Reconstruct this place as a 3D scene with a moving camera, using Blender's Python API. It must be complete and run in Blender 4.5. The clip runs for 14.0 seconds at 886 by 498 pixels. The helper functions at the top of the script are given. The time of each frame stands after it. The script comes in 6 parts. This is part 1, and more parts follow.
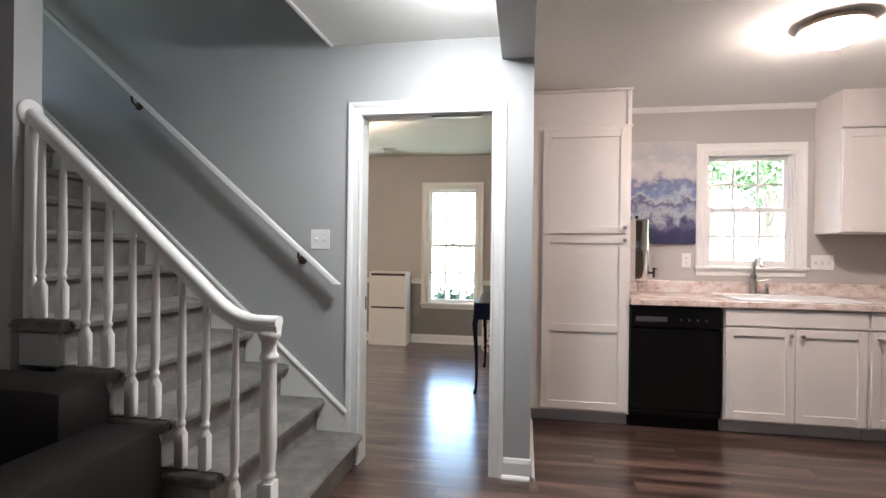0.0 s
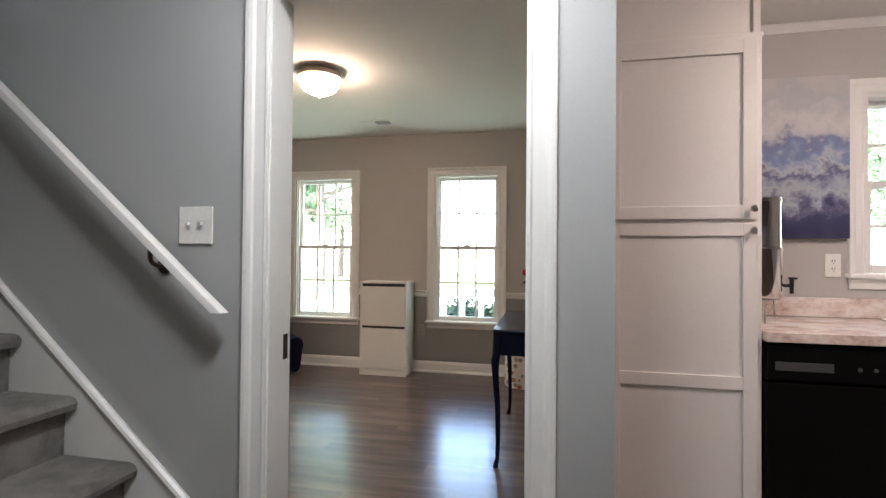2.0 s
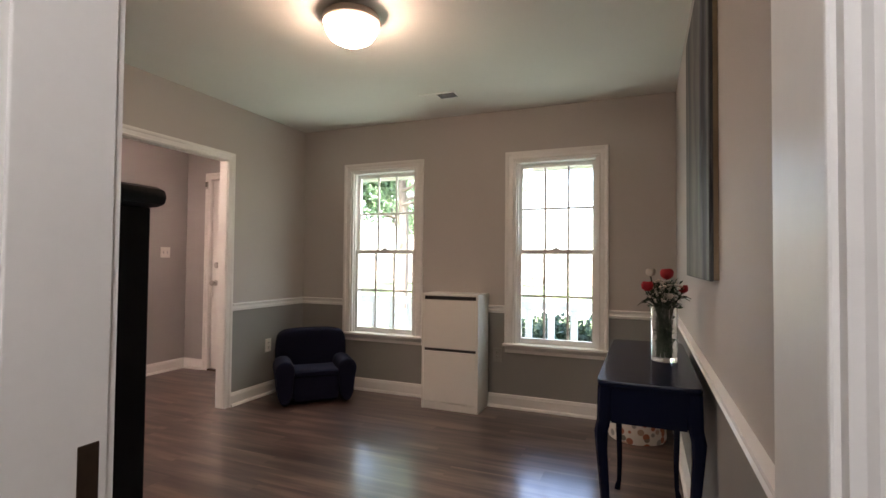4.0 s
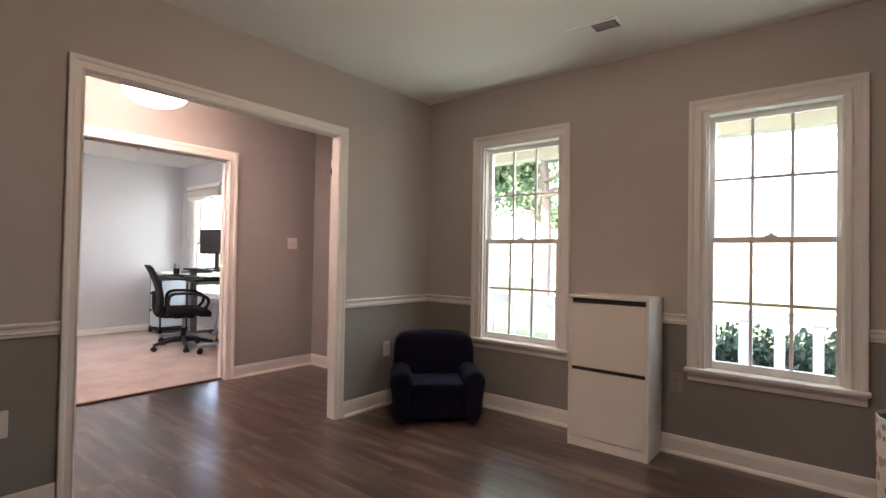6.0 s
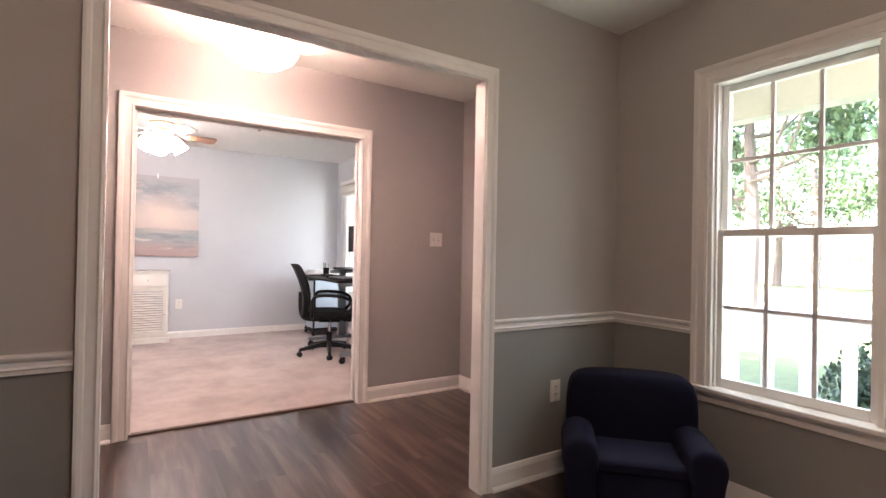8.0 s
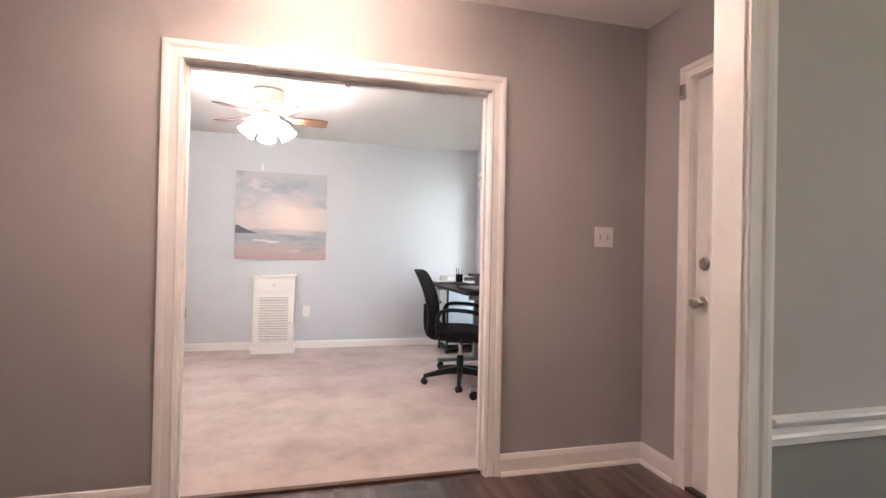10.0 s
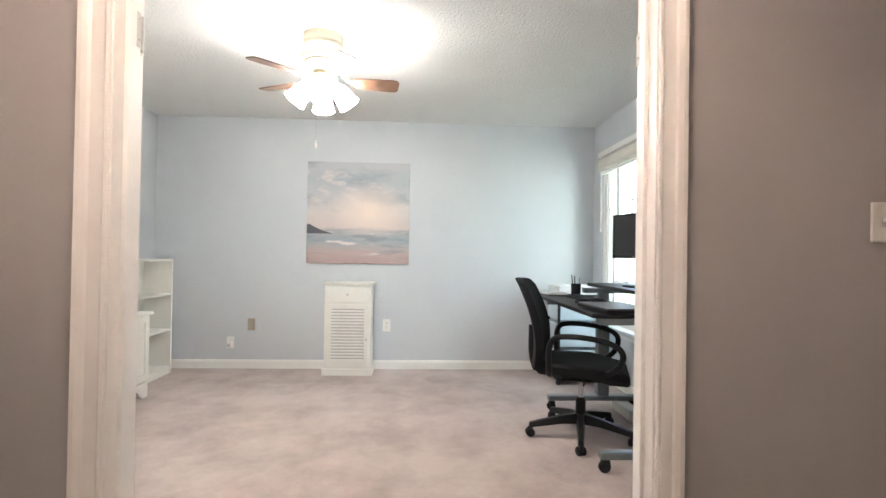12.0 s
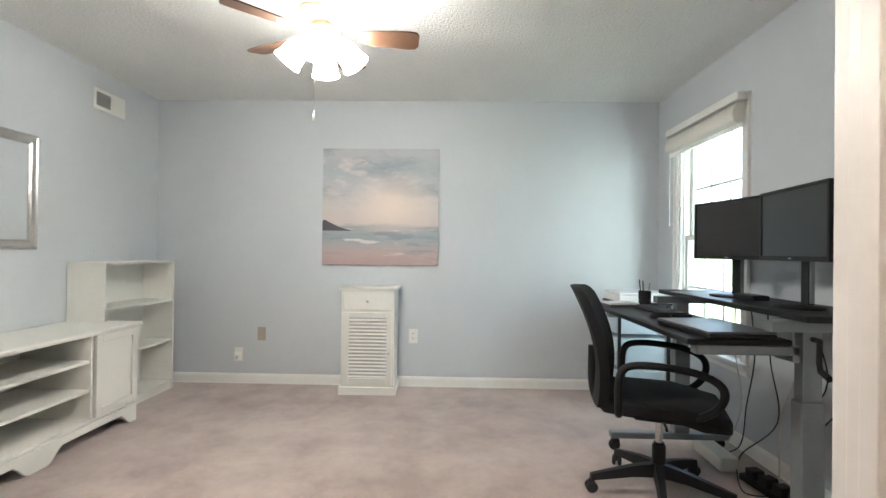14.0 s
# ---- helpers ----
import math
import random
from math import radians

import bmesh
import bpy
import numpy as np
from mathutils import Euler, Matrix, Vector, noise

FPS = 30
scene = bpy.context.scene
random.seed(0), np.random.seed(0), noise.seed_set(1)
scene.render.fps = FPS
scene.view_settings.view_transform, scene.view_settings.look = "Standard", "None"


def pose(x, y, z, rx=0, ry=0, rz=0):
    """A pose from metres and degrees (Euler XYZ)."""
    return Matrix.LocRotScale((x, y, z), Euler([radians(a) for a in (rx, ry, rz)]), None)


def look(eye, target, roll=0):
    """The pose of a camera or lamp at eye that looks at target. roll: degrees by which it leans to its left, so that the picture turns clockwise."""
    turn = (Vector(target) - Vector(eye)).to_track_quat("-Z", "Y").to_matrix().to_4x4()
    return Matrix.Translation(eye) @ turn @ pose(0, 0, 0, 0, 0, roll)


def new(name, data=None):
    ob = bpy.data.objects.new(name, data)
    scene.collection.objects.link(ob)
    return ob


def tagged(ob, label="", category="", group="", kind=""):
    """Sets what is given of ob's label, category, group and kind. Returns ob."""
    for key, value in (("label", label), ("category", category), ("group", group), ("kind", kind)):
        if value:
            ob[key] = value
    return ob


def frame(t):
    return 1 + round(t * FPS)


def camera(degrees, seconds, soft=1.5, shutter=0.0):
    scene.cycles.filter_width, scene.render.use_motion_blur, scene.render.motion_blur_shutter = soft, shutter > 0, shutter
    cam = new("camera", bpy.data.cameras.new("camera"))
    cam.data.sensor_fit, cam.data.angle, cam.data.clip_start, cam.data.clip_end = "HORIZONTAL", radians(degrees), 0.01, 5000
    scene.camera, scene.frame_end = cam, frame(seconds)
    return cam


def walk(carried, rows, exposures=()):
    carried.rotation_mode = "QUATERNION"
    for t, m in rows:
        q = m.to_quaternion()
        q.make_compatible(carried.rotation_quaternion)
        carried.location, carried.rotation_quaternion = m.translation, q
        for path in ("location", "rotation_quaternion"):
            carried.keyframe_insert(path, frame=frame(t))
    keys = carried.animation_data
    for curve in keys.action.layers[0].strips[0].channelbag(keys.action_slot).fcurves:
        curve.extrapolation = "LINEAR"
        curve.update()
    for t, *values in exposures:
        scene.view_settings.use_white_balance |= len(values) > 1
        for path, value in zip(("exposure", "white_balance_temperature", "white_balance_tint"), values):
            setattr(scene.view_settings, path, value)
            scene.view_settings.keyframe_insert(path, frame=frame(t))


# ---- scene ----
cam = camera(84.2, 14.0)
PATH = [
    (0, (0.094, -0.444, 1.264), (-0.237, 1.529, 1.261), 0.7),
    (0.5, (0.043, -0.064, 1.25), (-0.293, 1.908, 1.253), 0.6),
    (1, (0.017, 0.306, 1.245), (-0.333, 2.276, 1.254), 0.5),
    (1.5, (-0.001, 0.65, 1.238), (-0.367, 2.616, 1.257), 0.5),
    (2, (-0.039, 0.968, 1.223), (-0.455, 2.924, 1.248), 0.5),
    (2.5, (-0.077, 1.27, 1.222), (-0.581, 3.205, 1.251), 0.2),
    (2.7, (-0.099, 1.385, 1.218), (-0.632, 3.312, 1.259), 0.1),
    (4.8, (-0.272, 2.27, 1.202), (-1.222, 4.029, 1.244), 0.9),
    (5, (-0.309, 2.348, 1.198), (-1.312, 4.078, 1.238), 0.9),
    (5.5, (-0.427, 2.541, 1.183), (-1.559, 4.189, 1.218), 0.9),
    (6, (-0.569, 2.742, 1.171), (-1.823, 4.3, 1.204), 1.0),
    (6.5, (-0.749, 2.951, 1.167), (-2.121, 4.407, 1.194), 1.1),
    (7, (-0.961, 3.174, 1.16), (-2.447, 4.512, 1.187), 1.3),
    (7.5, (-1.181, 3.377, 1.178), (-2.775, 4.583, 1.192), 1.1),
    (8, (-1.43, 3.554, 1.18), (-3.121, 4.622, 1.193), 1.1),
    (8.2, (-1.534, 3.612, 1.178), (-3.255, 4.632, 1.187), 1.3),
    (10.3, (-2.699, 4.204, 1.181), (-4.654, 4.626, 1.193), 1.0),
    (10.5, (-2.814, 4.236, 1.183), (-4.779, 4.605, 1.192), 0.9),
    (11, (-3.088, 4.291, 1.187), (-5.071, 4.554, 1.195), 0.8),
    (11.5, (-3.365, 4.335, 1.19), (-5.357, 4.51, 1.202), 1.0),
    (12, (-3.634, 4.366, 1.175), (-5.631, 4.468, 1.194), 0.9),
    (12.5, (-3.852, 4.378, 1.176), (-5.851, 4.429, 1.194), 0.9),
    (13, (-4.053, 4.415, 1.18), (-6.053, 4.419, 1.194), 0.8),
    (13.5, (-4.21, 4.425, 1.184), (-6.21, 4.393, 1.193), 0.7),
    (14, (-4.322, 4.42, 1.183), (-6.321, 4.37, 1.195), 0.7),
]
walk(cam, [(t, look(eye, target, roll)) for t, eye, target, roll in PATH],
     [(0.0, 4.98, 6250, 10), (2.5, 4.38, 6450, 12), (5.0, 4.17, 6900, 21), (6.5, 4.13, 6900, 24), (8.0, 4.31, 6800, 25), (10.5, 4.30, 6560, 17),
      (11.5, 4.30, 6400, 11), (12.5, 4.14, 6330, 5), (14.0, 3.97, 6330, 5)])

# ---- world, sun, exposure ----
world = bpy.data.worlds.new("sky")
scene.world = world
world.use_nodes = True
_wn = world.node_tree
_sky = _wn.nodes.new("ShaderNodeTexSky")
_sky.sky_type, _sky.sun_disc = "NISHITA", False
_sky.sun_elevation, _sky.sun_rotation = radians(52), radians(200)
_sky.dust_density, _sky.air_density = 3.0, 1.0
_bg = _wn.nodes["Background"]
_bg.inputs["Strength"].default_value = 0.15
_wn.links.new(_sky.outputs["Color"], _bg.inputs["Color"])
sun = new("sun", bpy.data.lights.new("sun", "SUN"))
sun.data.energy, sun.data.angle, sun.data.color = 3.4, radians(0.5), (1.0, 0.95, 0.87)
sun.rotation_euler = (radians(38), 0, radians(-20))

# daylight at the window openings, standing in for the open sky beyond the porch roof
SKY, LAWN = (0.86, 1.0, 0.97), (0.80, 1.0, 0.78)
for at, aim, size, watts, hue in (((-0.86, 6.36, 0.26), (-0.9, 4.6, 2.45), (0.66, 0.30), 0.65, LAWN), ((-2.46, 6.36, 0.26), (-2.9, 4.8, 2.2), (0.66, 0.30), 1.1, LAWN),
                                  ((-0.86, 6.36, 2.33), (-0.86, 5.2, 0.9), (0.66, 0.30), 1.25, SKY), ((-2.46, 6.36, 2.33), (-2.9, 5.2, 1.0), (0.66, 0.30), 1.7, SKY),
                                  ((-7.05, 6.62, 1.40), (-8.5, 5.25, 1.45), (0.45, 1.3), 1.9, SKY)):
    lamp = new("window_daylight", bpy.data.lights.new("window_daylight", "AREA"))
    lamp.data.shape, lamp.data.size, lamp.data.size_y = "RECTANGLE", size[0], size[1]
    lamp.data.energy, lamp.data.color = watts, hue
    lamp.matrix_basis = look(at, aim)

# light given off by the lamps, in watts per square metre and steradian; hall is an added fill lamp
GLOW = {"dining": (3.3, (1.0, 0.72, 0.54)), "foyer": (1.7, (1.0, 0.75, 0.66)), "kitchen": (6.2, (1.0, 0.82, 0.75)),
        "stair": (3.6, (0.98, 0.99, 1.0)), "hall": (0.9, (1.0, 0.95, 0.9)), "fan": (5.3, (1.0, 0.94, 0.90))}

# ---- materials ----


def shader(name, rough=0.5, metal=0.0):
    m = bpy.data.materials.new(name)
    m.use_nodes = True
    p = m.node_tree.nodes["Principled BSDF"]
    p.inputs["Roughness"].default_value, p.inputs["Metallic"].default_value = rough, metal
    return m, m.node_tree, p


def node(t, kind, **sockets):
    n = t.nodes.new(kind)
    for key, value in sockets.items():
        n.inputs[key].default_value = value
    return n


def ramp(t, source, *stops):
    r = t.nodes.new("ShaderNodeValToRGB")
    while len(r.color_ramp.elements) < len(stops):
        r.color_ramp.elements.new(0.5)
    for e, (at, c) in zip(r.color_ramp.elements, stops):
        e.position, e.color = at, (*c, 1)
    t.links.new(source, r.inputs["Fac"])
    return r.outputs["Color"]


def coords(t, scale=(1, 1, 1), world_space=False):
    if world_space:
        out = t.nodes.new("ShaderNodeNewGeometry").outputs["Position"]
    else:
        out = t.nodes.new("ShaderNodeTexCoord").outputs["Object"]
    mp = node(t, "ShaderNodeMapping", Scale=scale)
    t.links.new(out, mp.inputs["Vector"])
    return mp.outputs["Vector"]


def noise_of(t, vec, scale, detail=4.0, rough=0.6):
    n = node(t, "ShaderNodeTexNoise", Scale=scale, Detail=detail, Roughness=rough)
    t.links.new(vec, n.inputs["Vector"])
    return n.outputs["Fac"]


def tone(c, k):
    return tuple(min(1.0, max(0.0, v * k)) for v in c)


def bump(t, p, height, strength, distance):
    b = node(t, "ShaderNodeBump", Strength=strength, Distance=distance)
    t.links.new(height, b.inputs["Height"])
    t.links.new(b.outputs["Normal"], p.inputs["Normal"])


def surface(name, c, rough=0.5, metal=0.0, broad=0.06, fine=0.05, broad_scale=1.3, fine_scale=90.0, relief=0.15, depth=0.002):
    """A plain material with broad and fine variation and a fine relief."""
    m, t, p = shader(name, rough, metal)
    vec = coords(t)
    a, b = noise_of(t, vec, broad_scale), noise_of(t, vec, fine_scale, 3)
    low = ramp(t, a, (0.3, tone(c, 1 - broad)), (0.7, tone(c, 1 + broad)))
    mix = t.nodes.new("ShaderNodeMix")
    mix.data_type, mix.blend_type = "RGBA", "MULTIPLY"
    mix.inputs[0].default_value = 1.0
    t.links.new(low, mix.inputs[6])
    t.links.new(ramp(t, b, (0.25, (1 - 2 * fine,) * 3), (0.75, (1, 1, 1))), mix.inputs[7])
    t.links.new(mix.outputs[2], p.inputs["Base Color"])
    r = node(t, "ShaderNodeMapRange")
    r.inputs["To Min"].default_value, r.inputs["To Max"].default_value = max(0.02, rough - 0.06), min(1, rough + 0.06)
    t.links.new(a, r.inputs["Value"])
    t.links.new(r.outputs["Result"], p.inputs["Roughness"])
    if relief:
        bump(t, p, b, relief, depth)
    return m


def glow(name, key, base=(0.9, 0.88, 0.84)):
    m, t, p = shader(name, 0.3)
    power, c = GLOW[key]
    p.inputs["Base Color"].default_value = (*base, 1)
    p.inputs["Emission Color"].default_value = (*c, 1)
    p.inputs["Emission Strength"].default_value = power
    return m


def wood_floor():
    m, t, p = shader("dark vinyl planks", 0.33)
    info = t.nodes.new("ShaderNodeObjectInfo")
    geo = t.nodes.new("ShaderNodeNewGeometry")
    comb = t.nodes.new("ShaderNodeCombineXYZ")
    mul = node(t, "ShaderNodeMath")
    mul.operation = "MULTIPLY"
    mul.inputs[1].default_value = 37.0
    t.links.new(info.outputs["Random"], mul.inputs[0])
    for k in ("X", "Y", "Z"):
        t.links.new(mul.outputs[0], comb.inputs[k])
    add = t.nodes.new("ShaderNodeVectorMath")
    t.links.new(geo.outputs["Position"], add.inputs[0])
    t.links.new(comb.outputs[0], add.inputs[1])
    mp = node(t, "ShaderNodeMapping", Scale=(0.9, 8, 1))
    t.links.new(add.outputs[0], mp.inputs["Vector"])
    g = noise_of(t, mp.outputs["Vector"], 1.5, 3, 0.5)
    mp2 = node(t, "ShaderNodeMapping", Scale=(1.5, 40, 1))
    t.links.new(add.outputs[0], mp2.inputs["Vector"])
    f = noise_of(t, mp2.outputs["Vector"], 1.5, 2)
    col = ramp(t, g, (0.33, (0.036, 0.019, 0.015)), (0.5, (0.082, 0.049, 0.039)), (0.66, (0.165, 0.105, 0.085)))
    mix = t.nodes.new("ShaderNodeMix")
    mix.data_type, mix.blend_type = "RGBA", "MULTIPLY"
    mix.inputs[0].default_value = 1.0
    t.links.new(col, mix.inputs[6])
    t.links.new(ramp(t, f, (0.3, (0.76, 0.75, 0.74)), (0.7, (1, 1, 1))), mix.inputs[7])
    mix2 = t.nodes.new("ShaderNodeMix")
    mix2.data_type, mix2.blend_type = "RGBA", "MULTIPLY"
    mix2.inputs[0].default_value = 1.0
    t.links.new(mix.outputs[2], mix2.inputs[6])
    t.links.new(ramp(t, info.outputs["Random"], (0.0, (0.78, 0.76, 0.76)), (1.0, (1.12, 1.1, 1.08))), mix2.inputs[7])
    t.links.new(mix2.outputs[2], p.inputs["Base Color"])
    p.inputs["Roughness"].default_value = 0.34
    p.inputs["Specular IOR Level"].default_value = 0.35
    p.inputs["Coat Weight"].default_value, p.inputs["Coat Roughness"].default_value, p.inputs["Coat IOR"].default_value = 0.75, 0.18, 1.55
    return m


def carpet(name, dark, light, scale=3.0):
    m, t, p = shader(name, 0.95)
    vec = coords(t)
    a = noise_of(t, vec, scale, 7, 0.68)
    b = noise_of(t, vec, 260, 2)
    mix = t.nodes.new("ShaderNodeMix")
    mix.data_type, mix.blend_type = "RGBA", "MULTIPLY"
    mix.inputs[0].default_value = 1.0
    t.links.new(ramp(t, a, (0.35, dark), (0.62, light)), mix.inputs[6])
    t.links.new(ramp(t, b, (0.3, (0.80,) * 3), (0.7, (1, 1, 1))), mix.inputs[7])
    t.links.new(mix.outputs[2], p.inputs["Base Color"])
    p.inputs["Sheen Weight"].default_value = 0.25
    bump(t, p, b, 0.6, 0.006)
    return m


def canvas(name, stops, scale=(1, 1, 1), turn=0.0, strength=0.35, axis="Z"):
    """Brushed bands of paint that change with height, broken up by noise."""
    m, t, p = shader(name, 0.6)
    gen = t.nodes.new("ShaderNodeTexCoord").outputs["Generated"]
    sep = t.nodes.new("ShaderNodeSeparateXYZ")
    t.links.new(gen, sep.inputs[0])
    mp = node(t, "ShaderNodeMapping", Scale=scale, Rotation=(turn, turn, 0))
    t.links.new(gen, mp.inputs["Vector"])
    n = noise_of(t, mp.outputs["Vector"], 2.2, 7, 0.62)
    ma = node(t, "ShaderNodeMath")
    ma.operation = "MULTIPLY_ADD"
    ma.inputs[1].default_value = strength
    t.links.new(n, ma.inputs[0])
    t.links.new(sep.outputs[axis], ma.inputs[2])
    sub = node(t, "ShaderNodeMath")
    sub.operation = "SUBTRACT"
    sub.inputs[1].default_value = strength * 0.5
    t.links.new(ma.outputs[0], sub.inputs[0])
    t.links.new(ramp(t, sub.outputs[0], *stops), p.inputs["Base Color"])
    p.inputs["Specular IOR Level"].default_value = 0.15
    bump(t, p, noise_of(t, mp.outputs["Vector"], 30, 3), 0.3, 0.002)
    return m


def sunset_canvas():
    """Pastel clouds over a low sun, pale breakers and pink sand, in soft brushed paint."""
    m, t, p = shader("pastel sunset seascape", 0.6)
    gen = t.nodes.new("ShaderNodeTexCoord").outputs["Generated"]
    sep = t.nodes.new("ShaderNodeSeparateXYZ")
    t.links.new(gen, sep.inputs[0])
    high = sep.outputs["Z"]

    def strokes(scale, turn, size, detail=5, rough=0.6):
        mp = node(t, "ShaderNodeMapping", Scale=scale, Rotation=(turn, 0, 0))
        t.links.new(gen, mp.inputs["Vector"])
        return noise_of(t, mp.outputs["Vector"], size, detail, rough)

    def times(a, b):
        k = node(t, "ShaderNodeMath")
        k.operation = "MULTIPLY"
        t.links.new(a, k.inputs[0])
        t.links.new(b, k.inputs[1])
        return k.outputs[0]

    def over(below, colour, mask):
        k = t.nodes.new("ShaderNodeMix")
        k.data_type = "RGBA"
        t.links.new(mask, k.inputs[0])
        t.links.new(below, k.inputs[6])
        k.inputs[7].default_value = (*colour, 1)
        return k.outputs[2]

    wob = node(t, "ShaderNodeMath")
    wob.operation = "MULTIPLY_ADD"
    wob.inputs[1].default_value = 0.10
    t.links.new(strokes((1, 1.2, 5), 0.08, 2.5), wob.inputs[0])
    t.links.new(high, wob.inputs[2])
    c = ramp(t, wob.outputs[0], (0.05, (0.42, 0.31, 0.29)), (0.15, (0.46, 0.36, 0.34)), (0.22, (0.40, 0.38, 0.39)), (0.29, (0.32, 0.37, 0.40)), (0.36, (0.38, 0.38, 0.39)), (0.375, (0.34, 0.35, 0.37)),
             (0.40, (0.60, 0.52, 0.49)), (0.55, (0.60, 0.55, 0.53)), (0.72, (0.50, 0.50, 0.52)), (0.88, (0.42, 0.46, 0.49)), (1.0, (0.48, 0.49, 0.51)))
    sky = ramp(t, high, (0.42, (0, 0, 0)), (0.62, (1, 1, 1)))
    c = over(c, (0.31, 0.34, 0.38), times(sky, ramp(t, strokes((1, 1.3, 3.4), -0.25, 1.8, 6), (0.47, (0, 0, 0)), (0.66, (0.9, 0.9, 0.9)))))
    c = over(c, (0.66, 0.60, 0.58), times(sky, ramp(t, strokes((1, 1.8, 4.5), -0.35, 2.4, 5), (0.55, (0, 0, 0)), (0.68, (0.8, 0.8, 0.8)))))
    mp = node(t, "ShaderNodeMapping", Location=(0, -1.45, -1.56), Scale=(0, 2.4, 3.0))
    t.links.new(gen, mp.inputs["Vector"])
    far = t.nodes.new("ShaderNodeVectorMath")
    far.operation = "LENGTH"
    t.links.new(mp.outputs["Vector"], far.inputs[0])
    c = over(c, (0.84, 0.70, 0.61), ramp(t, far.outputs["Value"], (0.1, (0.85, 0.85, 0.85)), (0.95, (0, 0, 0))))
    water = ramp(t, high, (0.05, (0.2, 0.2, 0.2)), (0.14, (1, 1, 1)), (0.30, (1, 1, 1)), (0.32, (0, 0, 0)))
    c = over(c, (0.24, 0.28, 0.31), times(water, ramp(t, strokes((1, 2.0, 16), 0.06, 1.6, 4), (0.52, (0, 0, 0)), (0.64, (0.75, 0.75, 0.75)))))
    c = over(c, (0.72, 0.67, 0.64), times(water, ramp(t, strokes((1, 2.4, 22), -0.05, 1.5, 4), (0.60, (0, 0, 0)), (0.68, (0.85, 0.85, 0.85)))))
    t.links.new(c, p.inputs["Base Color"])
    p.inputs["Specular IOR Level"].default_value = 0.15
    bump(t, p, strokes((1, 1, 2), 0.1, 30, 3), 0.3, 0.002)
    return m


def marble_laminate():
    m, t, p = shader("pink veined laminate", 0.22)
    vec = coords(t, (1, 1.6, 1.6))
    a = noise_of(t, vec, 9, 8, 0.7)
    t.links.new(ramp(t, a, (0.3, (0.30, 0.20, 0.16)), (0.45, (0.62, 0.50, 0.44)), (0.6, (0.78, 0.72, 0.68)), (0.75, (0.55, 0.42, 0.36))), p.inputs["Base Color"])
    return m


def print_fabric():
    m, t, p = shader("white fabric with orange and grey print", 0.9)
    vec = coords(t)
    v = node(t, "ShaderNodeTexVoronoi", Scale=19.0)
    t.links.new(vec, v.inputs["Vector"])
    hue = t.nodes.new("ShaderNodeSeparateColor")
    t.links.new(v.outputs["Color"], hue.inputs[0])
    spot = ramp(t, v.outputs["Distance"], (0.40, (1, 1, 1)), (0.46, (0, 0, 0)))
    ink = ramp(t, hue.outputs[0], (0.25, (0.42, 0.16, 0.10)), (0.35, (0.20, 0.20, 0.17)), (0.6, (0.55, 0.36, 0.26)), (0.75, (0.34, 0.33, 0.30)))
    mix = t.nodes.new("ShaderNodeMix")
    mix.data_type = "RGBA"
    t.links.new(spot, mix.inputs[0])
    mix.inputs[6].default_value = (0.74, 0.70, 0.64, 1)
    t.links.new(ink, mix.inputs[7])
    t.links.new(mix.outputs[2], p.inputs["Base Color"])
    return m


def glass(name, tint=(1, 1, 1), rough=0.0):
    m, t, p = shader(name, rough)
    p.inputs["Base Color"].default_value = (*tint, 1)
    p.inputs["Transmission Weight"].default_value = 1.0
    p.inputs["IOR"].default_value = 1.45
    return m


def foliage(name, a, b):
    m, t, p = shader(name, 0.6)
    geo = t.nodes.new("ShaderNodeNewGeometry")
    t.links.new(ramp(t, geo.outputs["Random Per Island"], (0, a), (1, b)), p.inputs["Base Color"])
    p.inputs["Transmission Weight"].default_value = 0.0
    return m


PAINT_GREY = surface("cool grey wall paint", (0.41, 0.414, 0.410), 0.6, broad=0.025, fine=0.02, fine_scale=160, relief=0.10, depth=0.0012)
PAINT_UP = surface("warm grey wall paint", (0.47, 0.445, 0.42), 0.62, broad=0.025, fine=0.02, fine_scale=160, relief=0.10, depth=0.0012)
PAINT_LOW = surface("dark grey dado paint", (0.27, 0.27, 0.255), 0.6, broad=0.03, fine=0.02, fine_scale=160, relief=0.10, depth=0.0012)
PAINT_FOYER = surface("greige hall paint", (0.405, 0.39, 0.38), 0.6, broad=0.025, fine=0.02, fine_scale=160, relief=0.10, depth=0.0012)
PAINT_OFFICE = surface("pale blue grey paint", (0.575, 0.60, 0.625), 0.6, broad=0.02, fine=0.02, fine_scale=160, relief=0.10, depth=0.0012)
CEIL = surface("flat white ceiling paint", (0.82, 0.82, 0.78), 0.8, broad=0.02, fine=0.02, fine_scale=120, relief=0.12)
CEIL_TEX = surface("textured white ceiling", (0.80, 0.80, 0.78), 0.85, broad=0.03, fine=0.06, fine_scale=60, relief=0.9, depth=0.012)
TRIM = surface("white gloss trim paint", (0.80, 0.79, 0.76), 0.42, broad=0.02, fine=0.015, fine_scale=40, relief=0.05)
CABINET = surface("off white cabinet paint", (0.76, 0.72, 0.68), 0.45, broad=0.02, fine=0.02, fine_scale=50, relief=0.05)
WHITE_LAM = surface("white laminate board", (0.78, 0.77, 0.72), 0.4, broad=0.015, fine=0.015, relief=0.03)
OAK = wood_floor()
CARPET_PINK = carpet("beige cut pile carpet", (0.375, 0.297, 0.268), (0.56, 0.465, 0.425), 2.3)
CARPET_GREY = carpet("grey brown stair carpet", (0.088, 0.081, 0.073), (0.200, 0.188, 0.170), 8.0)
